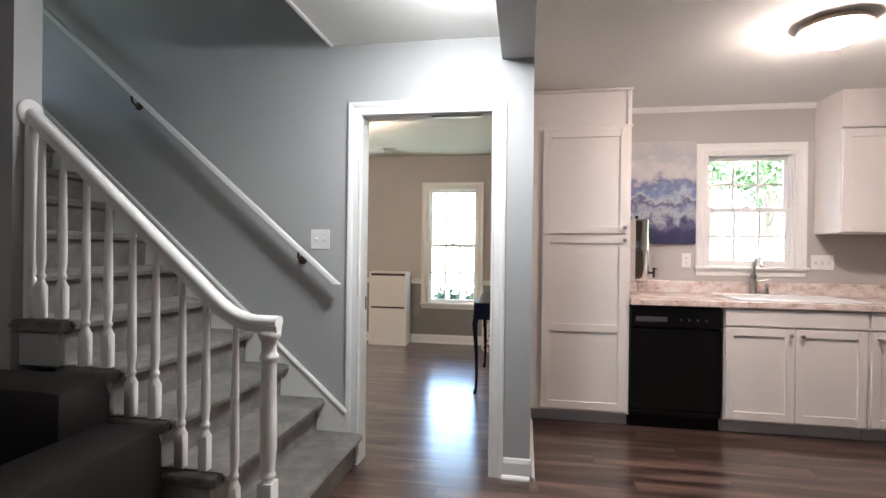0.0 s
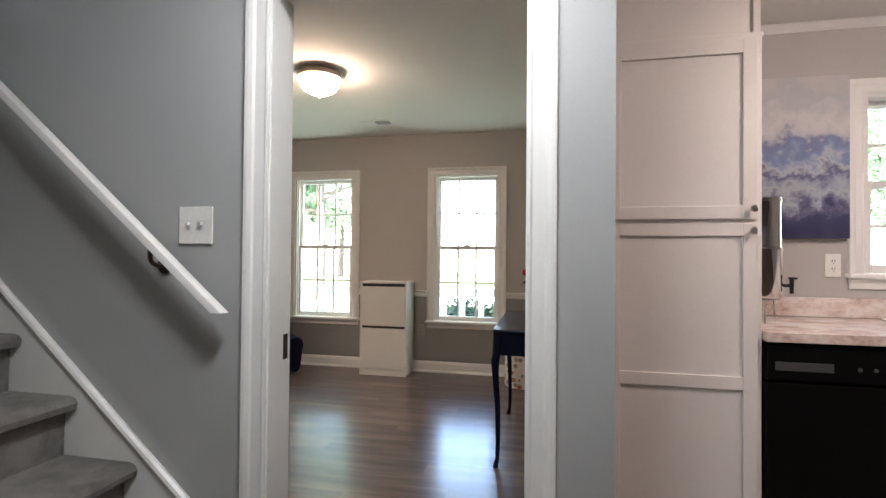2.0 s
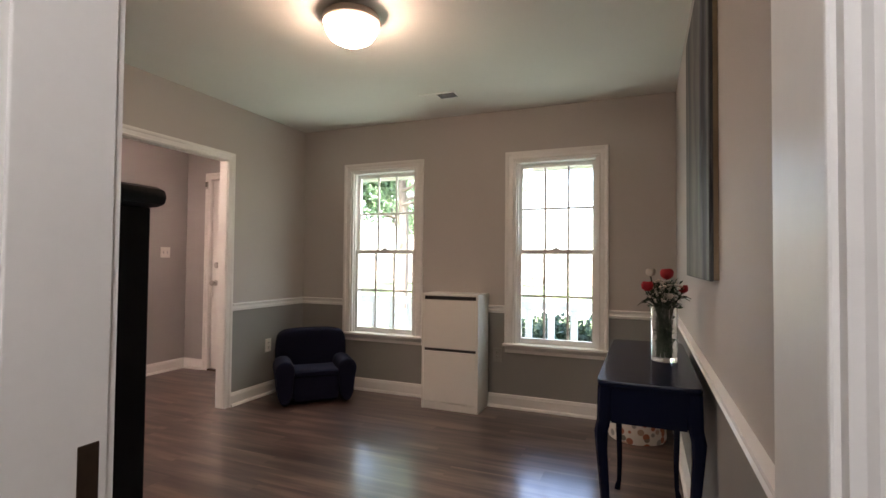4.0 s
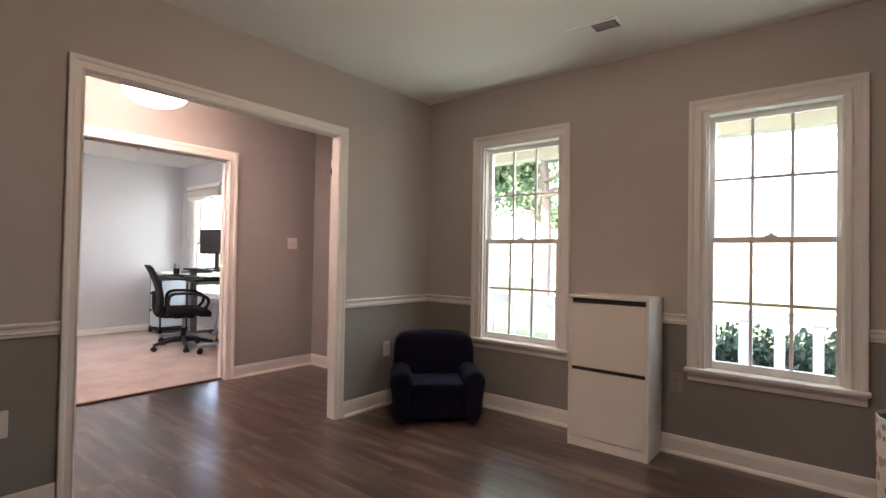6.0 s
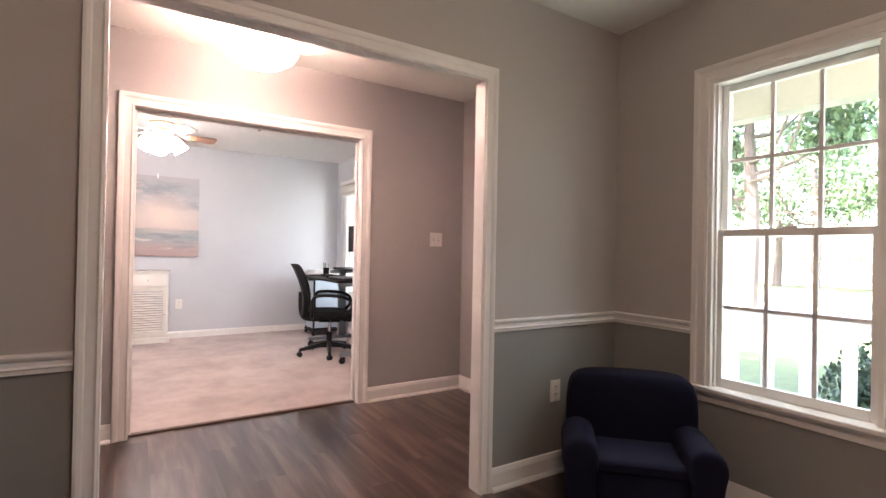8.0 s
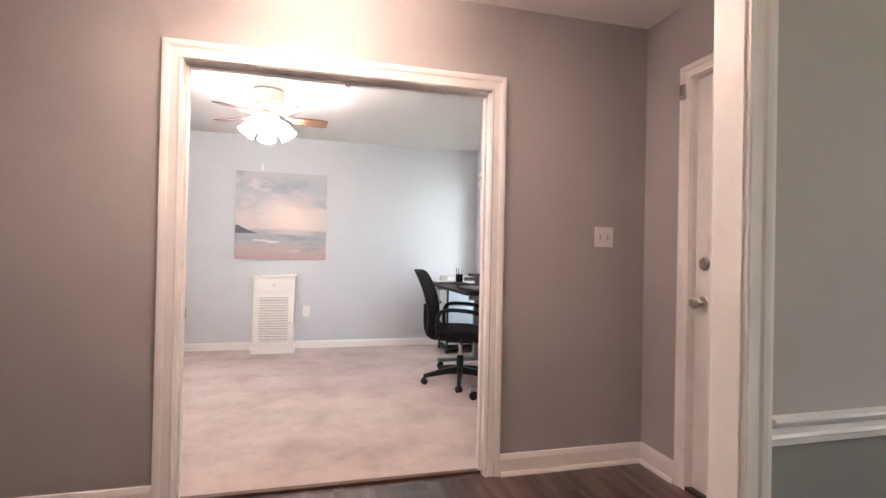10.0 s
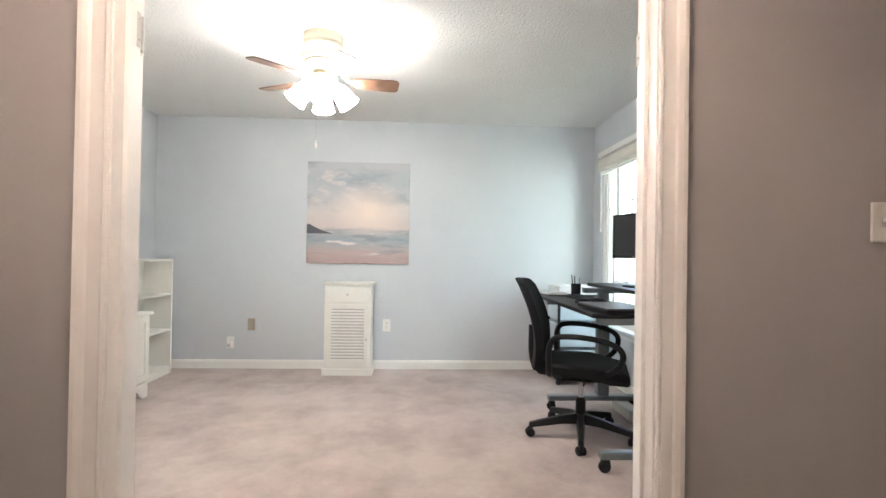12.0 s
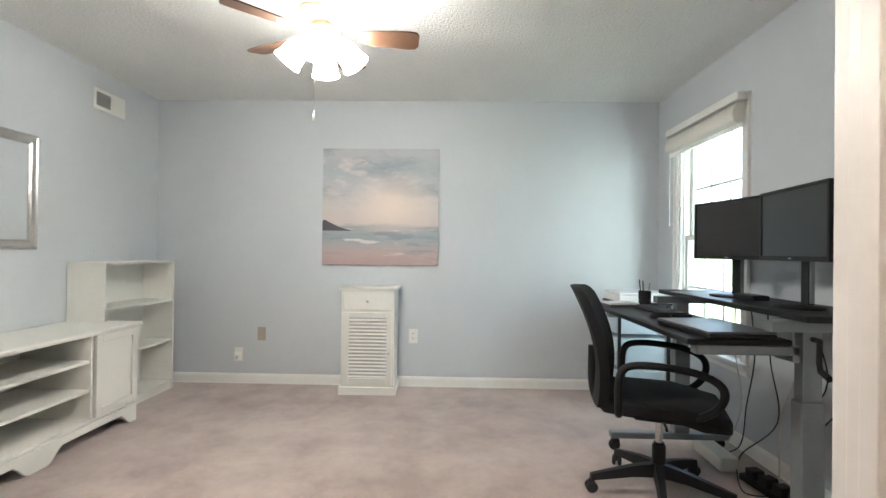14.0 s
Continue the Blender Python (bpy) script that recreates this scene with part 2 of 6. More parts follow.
BLACK_APPL = surface("black enamel", (0.004, 0.004, 0.004), 0.18, broad=0.1, relief=0.0)
BLACK_PLASTIC = surface("black plastic", (0.018, 0.018, 0.019), 0.45, broad=0.1, relief=0.08, fine_scale=300, depth=0.0005)
BLACK_MESH = surface("black woven mesh", (0.014, 0.014, 0.016), 0.85, broad=0.1, relief=0.5, fine_scale=400, depth=0.001)
BLACK_WOOD = surface("black painted wood", (0.004, 0.004, 0.005), 0.5, broad=0.15, relief=0.06)
NAVY_WOOD = surface("dark navy painted wood", (0.006, 0.009, 0.024), 0.25, broad=0.15, relief=0.04)
NAVY_CLOTH = surface("navy velour", (0.005, 0.006, 0.022), 0.9, broad=0.18, fine=0.12, fine_scale=220, relief=0.35, depth=0.002)
BROWN_LEATHER = surface("dark brown leather", (0.012, 0.009, 0.008), 0.65, broad=0.2, relief=0.3, fine_scale=130)
STEEL = surface("brushed nickel", (0.55, 0.53, 0.50), 0.28, 1.0, broad=0.03, relief=0.03)
CHROME = surface("polished steel", (0.74, 0.73, 0.71), 0.07, 1.0, broad=0.02, relief=0.0)
NICKEL = surface("satin nickel pan", (0.52, 0.43, 0.37), 0.42, 0.6, relief=0.03)
BRONZE = surface("dark bronze", (0.10, 0.07, 0.05), 0.35, 0.9, relief=0.05)
SILVER = surface("silver powder coat", (0.27, 0.30, 0.31), 0.40, 0.5, relief=0.05)
SILVER_FRAME = surface("silver leaf frame", (0.46, 0.45, 0.43), 0.3, 0.8, broad=0.12, relief=0.2)
MIRROR = surface("mirror silvering", (0.86, 0.88, 0.88), 0.02, 1.0, broad=0.0, fine=0.0, relief=0.0)
GLASS = glass("clear glass")
LAMP_FAN = glow("lit frosted fan shade", "fan")
LAMP_DINING, LAMP_FOYER = glow("lit dining bowl", "dining"), glow("lit foyer bowl", "foyer")
LAMP_FILL = glow("added fill bowl", "hall")
LAMP_KITCHEN, LAMP_STAIR = glow("lit kitchen bowl", "kitchen"), glow("lit stair bowl", "stair")
BLADE = surface("walnut fan blade", (0.10, 0.05, 0.028), 0.4, broad=0.25, broad_scale=6, relief=0.08)
ANTIQUE = surface("cream fan housing", (0.62, 0.56, 0.44), 0.35, 0.2, relief=0.03)
PLATE = surface("white switch plate", (0.82, 0.81, 0.77), 0.3, broad=0.01, relief=0.0)
TAN_PLATE = surface("tan wall plate", (0.42, 0.36, 0.29), 0.35, relief=0.0)
# near-black that stands in for the shade inside slots and openings
SLOT_SHADE = surface("dark colour for shaded slots", (0.03, 0.03, 0.03), 0.5, relief=0.0)
LAMINATE = marble_laminate()
SINK = surface("white enamel sink", (0.82, 0.82, 0.80), 0.12, broad=0.01, relief=0.0)
TOE = surface("grey toe kick", (0.52, 0.52, 0.56), 0.5)
SCREEN = surface("dark monitor screen", (0.010, 0.011, 0.012), 0.3, broad=0.02, relief=0.0)
GRAPHITE = surface("graphite laptop shell", (0.13, 0.13, 0.135), 0.35, 0.6, relief=0.03)
PALE_PINE = surface("pale pine", (0.48, 0.36, 0.24), 0.7, broad=0.12)
PAPER = surface("white paper", (0.8, 0.8, 0.8), 0.7)
PALE_BIN = surface("pale blue translucent plastic", (0.50, 0.60, 0.66), 0.35, relief=0.0)
CREAM_CORD = surface("cream cable", (0.55, 0.50, 0.42), 0.5, relief=0.0)
PRINT = print_fabric()
TEAL = surface("teal lining", (0.05, 0.22, 0.17), 0.9)
ROSE = surface("red rose petals", (0.42, 0.010, 0.018), 0.6, broad=0.2)
ROSE_WHITE = surface("cream petals", (0.72, 0.66, 0.58), 0.7, broad=0.1)
STEM = surface("green stems", (0.012, 0.026, 0.010), 0.5, broad=0.2)
LEAF = foliage("bouquet leaves", (0.010, 0.026, 0.010), (0.03, 0.06, 0.025))
HEDGE = foliage("hedge leaves", (0.05, 0.095, 0.055), (0.12, 0.18, 0.11))
TREE_LEAF = foliage("tree leaves", (0.06, 0.12, 0.055), (0.13, 0.22, 0.11))
BARK = surface("grey bark", (0.13, 0.11, 0.09), 0.9, broad=0.3, fine_scale=20, relief=0.8, depth=0.02)
GRASS = surface("mown lawn", (0.10, 0.15, 0.06), 0.9, broad=0.3, fine=0.2, broad_scale=0.4, fine_scale=12, relief=0.6, depth=0.03)
ASPHALT = surface("pale concrete drive", (0.36, 0.35, 0.33), 0.85, broad=0.1, broad_scale=0.5, fine_scale=30)
PORCH = surface("painted porch boards", (0.42, 0.43, 0.43), 0.6, broad=0.08)
OUT_WHITE = surface("white exterior paint", (0.8, 0.8, 0.78), 0.5)
PORCH_BEAM = surface("cream porch ceiling", (0.76, 0.72, 0.62), 0.6)
BRICK = surface("tan siding", (0.45, 0.40, 0.33), 0.8)
FENCE = surface("weathered grey fence", (0.30, 0.27, 0.24), 0.85, broad=0.15)

for m in (BLACK_APPL, BLACK_WOOD, NAVY_WOOD, NAVY_CLOTH, BROWN_LEATHER, BLACK_MESH):
    m.node_tree.nodes["Principled BSDF"].inputs["Specular IOR Level"].default_value = 0.25
for m in (BLACK_WOOD, NAVY_WOOD, BLACK_PLASTIC):
    m.node_tree.nodes["Principled BSDF"].inputs["Specular IOR Level"].default_value = 0.16

# ---- helpers for building ----


def box(bm, x0, x1, y0, y1, z0, z1, bevel=0.0):
    v = [bm.verts.new((x, y, z)) for x in (x0, x1) for y in (y0, y1) for z in (z0, z1)]
    fs = [bm.faces.new([v[i] for i in f]) for f in ((0, 1, 3, 2), (4, 6, 7, 5), (0, 4, 5, 1), (2, 3, 7, 6), (0, 2, 6, 4), (1, 5, 7, 3))]
    if bevel:
        es = list({e for f in fs for e in f.edges})
        bmesh.ops.bevel(bm, geom=es, offset=bevel, segments=2, profile=0.5, affect="EDGES")
    return v


def block(x0, x1, y0, y1, z0, z1, bevel=0.0):
    bm = bmesh.new()
    box(bm, x0, x1, y0, y1, z0, z1, bevel)
    return bm


def lathe(bm, profile, centre=(0, 0, 0), seg=24, m=None):
    """Turns (radius, height) points about z; m places the result."""
    rings = []
    m = m or Matrix.Translation(centre)
    for r, z in profile:
        if r < 1e-5:
            rings.append([bm.verts.new(m @ Vector((0, 0, z)))])
        else:
            rings.append([bm.verts.new(m @ Vector((r * math.cos(2 * math.pi * i / seg), r * math.sin(2 * math.pi * i / seg), z))) for i in range(seg)])
    for a, b in zip(rings, rings[1:]):
        for i in range(seg):
            j = (i + 1) % seg
            if len(a) == 1 and len(b) == 1:
                continue
            if len(a) == 1:
                bm.faces.new((a[0], b[j], b[i]))
            elif len(b) == 1:
                bm.faces.new((a[i], a[j], b[0]))
            else:
                bm.faces.new((a[i], a[j], b[j], b[i]))
    for ring, flip in ((rings[0], True), (rings[-1], False)):
        if len(ring) > 1:
            bm.faces.new(ring[::-1] if flip else ring)


def turned(profile, centre=(0, 0, 0), seg=24, m=None):
    bm = bmesh.new()
    lathe(bm, profile, centre, seg, m)
    return bm


def tube(bm, pts, r, seg=8, r_end=None):
    """A round bar along points."""
    pts = [Vector(p) for p in pts]
    rings = []
    side = None
    for i, p in enumerate(pts):
        d = (pts[min(i + 1, len(pts) - 1)] - pts[max(i - 1, 0)]).normalized()
        if side is None:
            side = d.orthogonal().normalized()
        side = (side - d * side.dot(d)).normalized()
        up = d.cross(side)
        rr = r if r_end is None else r + (r_end - r) * i / (len(pts) - 1)
        rings.append([bm.verts.new(p + (side * math.cos(2 * math.pi * k / seg) + up * math.sin(2 * math.pi * k / seg)) * rr) for k in range(seg)])
    for a, b in zip(rings, rings[1:]):
        for k in range(seg):
            bm.faces.new((a[k], a[(k + 1) % seg], b[(k + 1) % seg], b[k]))
    bm.faces.new(rings[0][::-1])
    bm.faces.new(rings[-1])


def bar(pts, r, seg=8, r_end=None):
    bm = bmesh.new()
    tube(bm, pts, r, seg, r_end)
    return bm


def arc(points, n=6):
    """A smooth line through points."""
    pts = [Vector(p) for p in points]
    out = []
    for i in range(len(pts) - 1):
        p0, p1, p2, p3 = pts[max(i - 1, 0)], pts[i], pts[i + 1], pts[min(i + 2, len(pts) - 1)]
        for k in range(n):
            u = k / n
            out.append(0.5 * (2 * p1 + (p2 - p0) * u + (2 * p0 - 5 * p1 + 4 * p2 - p3) * u * u + (3 * p1 - p0 - 3 * p2 + p3) * u ** 3))
    return out + [pts[-1]]


def profile_run(bm, section, a, b, out, up=(0, 0, 1), mitre_a=0.0, mitre_b=0.0):
    """Extrudes a section of (outwards, up) points from a to b; mitres lengthen or shorten the ends as they go outwards."""
    a, b, out, up = Vector(a), Vector(b), Vector(out), Vector(up)
    d = (b - a).normalized()
    ra = [bm.verts.new(a + out * o + up * u - d * (mitre_a * u)) for o, u in section]
    rb = [bm.verts.new(b + out * o + up * u + d * (mitre_b * u)) for o, u in section]
    n = len(section)
    for i in range(n):
        bm.faces.new((ra[i], ra[(i + 1) % n], rb[(i + 1) % n], rb[i]))
    bm.faces.new(ra[::-1])
    bm.faces.new(rb)


def part(name, bm, material, parent=None, label="", smooth=False):
    bmesh.ops.recalc_face_normals(bm, faces=bm.faces[:])
    me = bpy.data.meshes.new(name)
    bm.to_mesh(me)
    bm.free()
    for mt in (material if isinstance(material, (list, tuple)) else [material]):
        me.materials.append(mt)
    if smooth:
        me.polygons.foreach_set("use_smooth", [True] * len(me.polygons))
        me.set_sharp_from_angle(angle=radians(40))
    ob = new(name, me)
    if parent:
        ob.parent = parent
    if label:
        ob["label"] = label
    return ob


def thing(name, at, label, category, group="", turn=0.0, kind=""):
    ob = new(name)
    ob.empty_display_size = 0.1
    ob.matrix_basis = pose(*at, 0, 0, turn)
    return tagged(ob, label, category, group, kind)


def setting(name, bm, material, label, category):
    return tagged(part(name, bm, material), label, category, kind="structure")


def lumpy(bm, amount, scale):
    for v in bm.verts:
        v.co += v.normal * amount * noise.noise(v.co * scale)

# ---- large structure ----
H1, H2 = 2.445, 2.50          # ceilings of the stair hall and kitchen, and of the other rooms
RAIL_Z = 0.80                 # where the two wall paints meet


def wall(name, axis, t0, t1, a0, a1, z0, z1, holes, paints, label, seam=None):
    """A wall with thickness t0..t1 across, a0..a1 along, and holes (a0, a1, z0, z1). paints(side, a, z) gives the slot."""
    bm = bmesh.new()
    ca = sorted({a0, a1, *[h[i] for h in holes for i in (0, 1) if a0 < h[i] < a1]})
    cz = sorted({z0, z1, *[h[i] for h in holes for i in (2, 3) if z0 < h[i] < z1], *([seam] if seam else [])})

    def solid(i, j):
        if not (0 <= i < len(ca) - 1 and 0 <= j < len(cz) - 1):
            return False
        a, z = (ca[i] + ca[i + 1]) / 2, (cz[j] + cz[j + 1]) / 2
        return not any(h[0] < a < h[1] and h[2] < z < h[3] for h in holes)

    def quad(pts, slot):
        f = bm.faces.new([bm.verts.new((t, a, z) if axis == "x" else (a, t, z)) for t, a, z in pts])
        f.material_index = slot

    for i in range(len(ca) - 1):
        for j in range(len(cz) - 1):
            if not solid(i, j):
                continue
            a, b, c, d = ca[i], ca[i + 1], cz[j], cz[j + 1]
            am, zm = (a + b) / 2, (c + d) / 2
            quad([(t0, a, c), (t0, b, c), (t0, b, d), (t0, a, d)], paints(0, am, zm))
            quad([(t1, a, c), (t1, a, d), (t1, b, d), (t1, b, c)], paints(1, am, zm))
            for di, dj, e in ((-1, 0, [(t0, a, c), (t0, a, d), (t1, a, d), (t1, a, c)]), (1, 0, [(t0, b, c), (t1, b, c), (t1, b, d), (t0, b, d)]),
                              (0, -1, [(t0, a, c), (t1, a, c), (t1, b, c), (t0, b, c)]), (0, 1, [(t0, a, d), (t0, b, d), (t1, b, d), (t1, a, d)])):
                if not solid(i + di, j + dj):
                    quad(e, paints(2, am, zm))
    bmesh.ops.remove_doubles(bm, verts=bm.verts[:], dist=1e-5)
    return setting(name, bm, WALL_PAINTS, label, "wall")


WALL_PAINTS = [PAINT_GREY, PAINT_UP, PAINT_LOW, PAINT_FOYER, PAINT_OFFICE, BRICK]
two_tone = lambda z: 2 if z < RAIL_Z else 1
D1 = (-0.866, -0.077, 0.0, 2.043)           # doorway from the stair hall
OP = (3.455, 5.018, 0.0, 2.043)              # cased opening between dining room and foyer
OF = (3.530, 5.048, 0.0, 2.052)             # double doorway of the office
W1, W2 = (-1.20, -0.52, 0.535, 2.065), (-2.80, -2.11, 0.535, 2.065)
FD = (-4.633, -3.70, 0.0, 2.11)           # front door
WO = (-8.20, -7.35, 0.535, 2.09)
WK = (1.535, 2.205, 1.145, 2.065)

wall("wall_stair", "y", 2.29, 2.41, -4.98, 0.132, 0, 5.0, [D1, (-1.03, 0.132, H2 + 0.05, 5.0)],
     lambda s, a, z: 0 if s != 1 else (two_tone(z) if a > -3.41 else 3), "cool grey painted wall beside the stairs, two-tone behind", RAIL_Z)
wall("wall_dining_east", "x", 0.03, 0.132, 2.41, 6.15, 0, H2, [], lambda s, a, z: two_tone(z) if s == 0 else 0, "two-tone grey dining room wall", RAIL_Z)
wall("wall_front", "y", 5.99, 6.15, -4.98, 0.03, 0, H2, [W1, W2, FD], lambda s, a, z: 5 if s == 1 else (two_tone(z) if a > -3.41 else 3), "front wall, grey above a darker dado", RAIL_Z)
wall("wall_dining_west", "x", -3.43, -3.355, 2.41, 5.99, 0, H2, [OP], lambda s, a, z: 3 if s != 1 else two_tone(z), "two-tone grey wall with a cased opening", RAIL_Z)
wall("wall_foyer_west", "x", -5.10, -4.98, 1.66, 6.30, 0, H2, [OF], lambda s, a, z: 4 if s == 0 else 3, "greige hall wall with a double doorway")
wall("wall_office_west", "x", -8.72, -8.60, 1.66, 6.30, 0, H2, [], lambda s, a, z: 4, "pale blue grey office wall")
wall("wall_office_south", "y", 1.66, 1.78, -8.60, -5.10, 0, H2, [], lambda s, a, z: 4, "pale blue grey office wall")
wall("wall_office_north", "y", 6.17, 6.30, -8.60, -5.10, 0, H2, [WO], lambda s, a, z: 5 if s == 1 else 4, "pale blue grey office wall with a window")
wall("wall_kitchen_north", "y", 3.85, 3.98, 0.132, 3.60, 0, H1, [WK], lambda s, a, z: 5 if s == 1 else 1, "grey kitchen wall with a window over the sink")
wall("wall_kitchen_east", "x", 3.60, 3.72, -2.72, 3.98, 0, H1, [], lambda s, a, z: 1, "plain grey kitchen wall")
wall("wall_south", "y", -2.72, -2.60, -4.98, 3.60, 0, H1, [], lambda s, a, z: 0, "plain grey wall")
wall("wall_west", "x", -5.10, -4.98, -2.72, 1.66, 0, H1, [], lambda s, a, z: 0, "plain grey wall")
wall("wall_stair_side", "y", 1.24, 1.36, -4.98, -1.976, 0, 5.0, [], lambda s, a, z: 0, "grey wall enclosing the upper stairs")
wall("wall_stair_head", "x", -5.10, -4.98, 1.66, 2.41, H2 + 0.16, 5.0, [], lambda s, a, z: 0, "grey wall at the head of the stairs")

for nm, bm, mt, lb in (
        ("ceiling_dining", block(-3.43, 0.132, 2.35, 6.15, H2, H2 + 0.12), CEIL, "flat white dining room ceiling"),
        ("ceiling_foyer", block(-5.04, -3.43, 2.35, 6.15, H2, H2 + 0.12), CEIL, "flat white foyer ceiling"),
        ("ceiling_office", block(-8.72, -5.04, 1.66, 6.30, H2, H2 + 0.12), CEIL_TEX, "white knockdown-textured office ceiling"),
        ("ceiling_kitchen", block(0.132, 3.72, -2.72, 3.98, H1, H1 + 0.12), CEIL, "flat white kitchen ceiling"),
        ("ceiling_stairwell", block(-5.1, -0.9, 1.18, 2.41, 5.0, 5.1), CEIL, "white ceiling high over the stairwell")):
    setting(nm, bm, mt, lb, "ceiling")
bm = bmesh.new()
box(bm, -1.03, 0.132, 1.42, 2.29, H1, H1 + 0.12)
box(bm, -5.10, 0.132, -2.72, 1.30, H1, H1 + 0.12)
box(bm, -2.05, 0.132, 1.30, 1.42, H1, H1 + 0.12)
setting("ceiling_hall", bm, CEIL, "white hall ceiling open above the stairs", "ceiling")
bm = bmesh.new()
box(bm, -1.03, -0.93, 1.42, 2.288, H1 + 0.121, 5.0)
box(bm, -2.05, -0.93, 1.30, 1.419, H1 + 0.121, 5.0)
setting("stairwell_wall", bm, PAINT_GREY, "grey upper walls of the stairwell", "wall")
setting("trim_stairwell", block(-1.05, -1.031, 1.42, 2.288, H1 - 0.012, H1 + 0.12, 0.003), TRIM, "white trim board at the edge of the stairwell", "trim")
setting("beam", block(-0.045, 0.131, -2.6, 2.289, 2.315, H1 - 0.001, 0.004), PAINT_GREY, "painted ceiling beam between hall and kitchen", "beam")
bm = block(-5.2, 3.8, -2.8, 6.2, -0.16, -0.006)
setting("floor", bm, OAK, "dark brown wood-look plank floor", "floor")
setting("floor_office", block(-8.72, -5.055, 1.66, 6.30, -0.005, 0.010), CARPET_PINK, "beige cut-pile carpet with worn mottled patches", "carpet")
setting("threshold", block(-5.058, -5.02, OF[0], OF[1], -0.004, 0.014, 0.004), BLADE, "dark wooden threshold strip at the carpet", "trim")

# casings: stepped colonial section, outwards from the wall and across the board
CASING = [(0, 0), (0.012, 0), (0.014, 0.006), (0.010, 0.012), (0.011, 0.040), (0.016, 0.046), (0.019, 0.058), (0.019, 0.068), (0, 0.070)]


def casing(bm, axis, face, sign, a0, a1, z0, z1, w=0.072, bottom=False):
    """Moulded boards round an opening on one face of a wall."""
    k = w / 0.07
    sec = [(o, u * k) for o, u in CASING]
    P = (lambda a, z: (face, a, z)) if axis == "x" else (lambda a, z: (a, face, z))
    out = (sign, 0, 0) if axis == "x" else (0, sign, 0)
    along = lambda s: (0, s, 0) if axis == "x" else (s, 0, 0)
    profile_run(bm, sec, P(a0, z0), P(a0, z1), out, along(-1), 0, 1)
    profile_run(bm, sec, P(a1, z0), P(a1, z1), out, along(1), 0, 1)
    profile_run(bm, sec, P(a0, z1), P(a1, z1), out, (0, 0, 1), 1, 1)


def jamb(bm, axis, t0, t1, h, thick=0.018):
    """Lining boards of an opening."""
    a0, a1, z0, z1 = h
    e = 0.001
    for p, q, r, s in ((a0 - e, a0 + thick, z0, z1), (a1 - thick, a1 + e, z0, z1), (a0 + thick, a1 - thick, z1 - thick, z1 + e)):
        if axis == "x":
            box(bm, t0, t1, p, q, r, s, 0.002)
        else:
            box(bm, p, q, t0, t1, r, s, 0.002)


def cased(name, axis, t0, t1, h, label, both=True, w=0.072):
    root = thing(name, (0, 0, 0), label, "doorway", kind="structure")
    bm = bmesh.new()
    jamb(bm, axis, t0 - 0.001, t1 + 0.001, h)
    part("jamb", bm, TRIM, root)
    for face, sign in ((t0, -1), (t1, 1)) if both else ((t0, -1),):
        bm = bmesh.new()
        casing(bm, axis, face, sign, h[0] + 0.013, h[1] - 0.013, h[2], h[3] - 0.013, w)
        part("casing", bm, TRIM, root)
    return root


door1 = cased("door_1", "y", 2.29, 2.41, D1, "white cased doorway with a moulded architrave", w=0.076)
cased("door_2", "x", -3.43, -3.355, OP, "wide white cased opening to the foyer", w=0.064)
door3 = cased("door_3", "x", -5.10, -4.98, OF, "white cased double doorway with both leaves folded back", w=0.081)
door4 = cased("door_4", "y", 5.99, 6.15, FD, "white cased entrance with a panelled door", both=False, w=0.07)


LEAF_Y = (3.518, 5.063)      # free faces of the folded-back leaves' hinge edges


def hinge(root, y0, y1, z, side):
    """A butt hinge laid open: one plate on the jamb, the knuckle, the other plate on the leaf's edge."""
    bm = block(-5.099, -5.064, y0 - 0.002, y0 + 0.002, z - 0.05, z + 0.05, 0.0008)
    box(bm, -5.172, -5.140, y1 - 0.002, y1 + 0.002, z - 0.05, z + 0.05, 0.0008)
    box(bm, -5.141, -5.098, (y0 + y1) / 2 - 0.004, (y0 + y1) / 2 + 0.004, z - 0.05, z + 0.05, 0.0008)
    for k in range(5):
        lathe(bm, [(0.0075, -0.0095), (0.0075, 0.0095)], (-5.120, (y0 + y1) / 2 + side * 0.006, z + (k - 2) * 0.020), 10)
    for x, y in ((-5.09, y0), (-5.072, y0), (-5.164, y1), (-5.148, y1)):
        for dz in (-0.03, 0.03):
            lathe(bm, [(0.004, 0), (0.004, 0.003), (0, 0.0035)], m=Matrix.Translation((x, y + side * 0.002, z + dz)) @ pose(0, 0, 0, -90 * side, 0, 0), seg=8)
    return part("hinge", bm, STEEL, root, "nickel butt hinge")


for a, e, s in ((OF[0], LEAF_Y[0], 1), (OF[1], LEAF_Y[1], -1)):
    y0, y1 = sorted((e, e - s * 0.735))
    leaf = part("door_leaf", block(-5.174, -5.139, y0, y1, 0.022, 2.028, 0.003), TRIM, door3, "white panelled leaf folded back against the wall")
    for c in (y0 + 0.205, y1 - 0.205):
        for z0, z1 in ((0.24, 0.86), (0.98, 1.60), (1.70, 1.92)):
            part("panel", block(-5.180, -5.1738, c - 0.125, c + 0.125, z0, z1, 0.005), TRIM, leaf)
    for hz in (0.317, 1.81):
        hinge(door3, a + s * 0.019, e, hz, s)
bm = bmesh.new()
for a in (OF[0] + 0.024, OF[1] - 0.024):
    box(bm, -5.062, -5.028, a - 0.0065, a + 0.0065, 0, 2.03, 0.002)
box(bm, -5.062, -5.028, OF[0] + 0.031, OF[1] - 0.031, 2.018, 2.033, 0.002)
part("door_stop", bm, TRIM, door3)
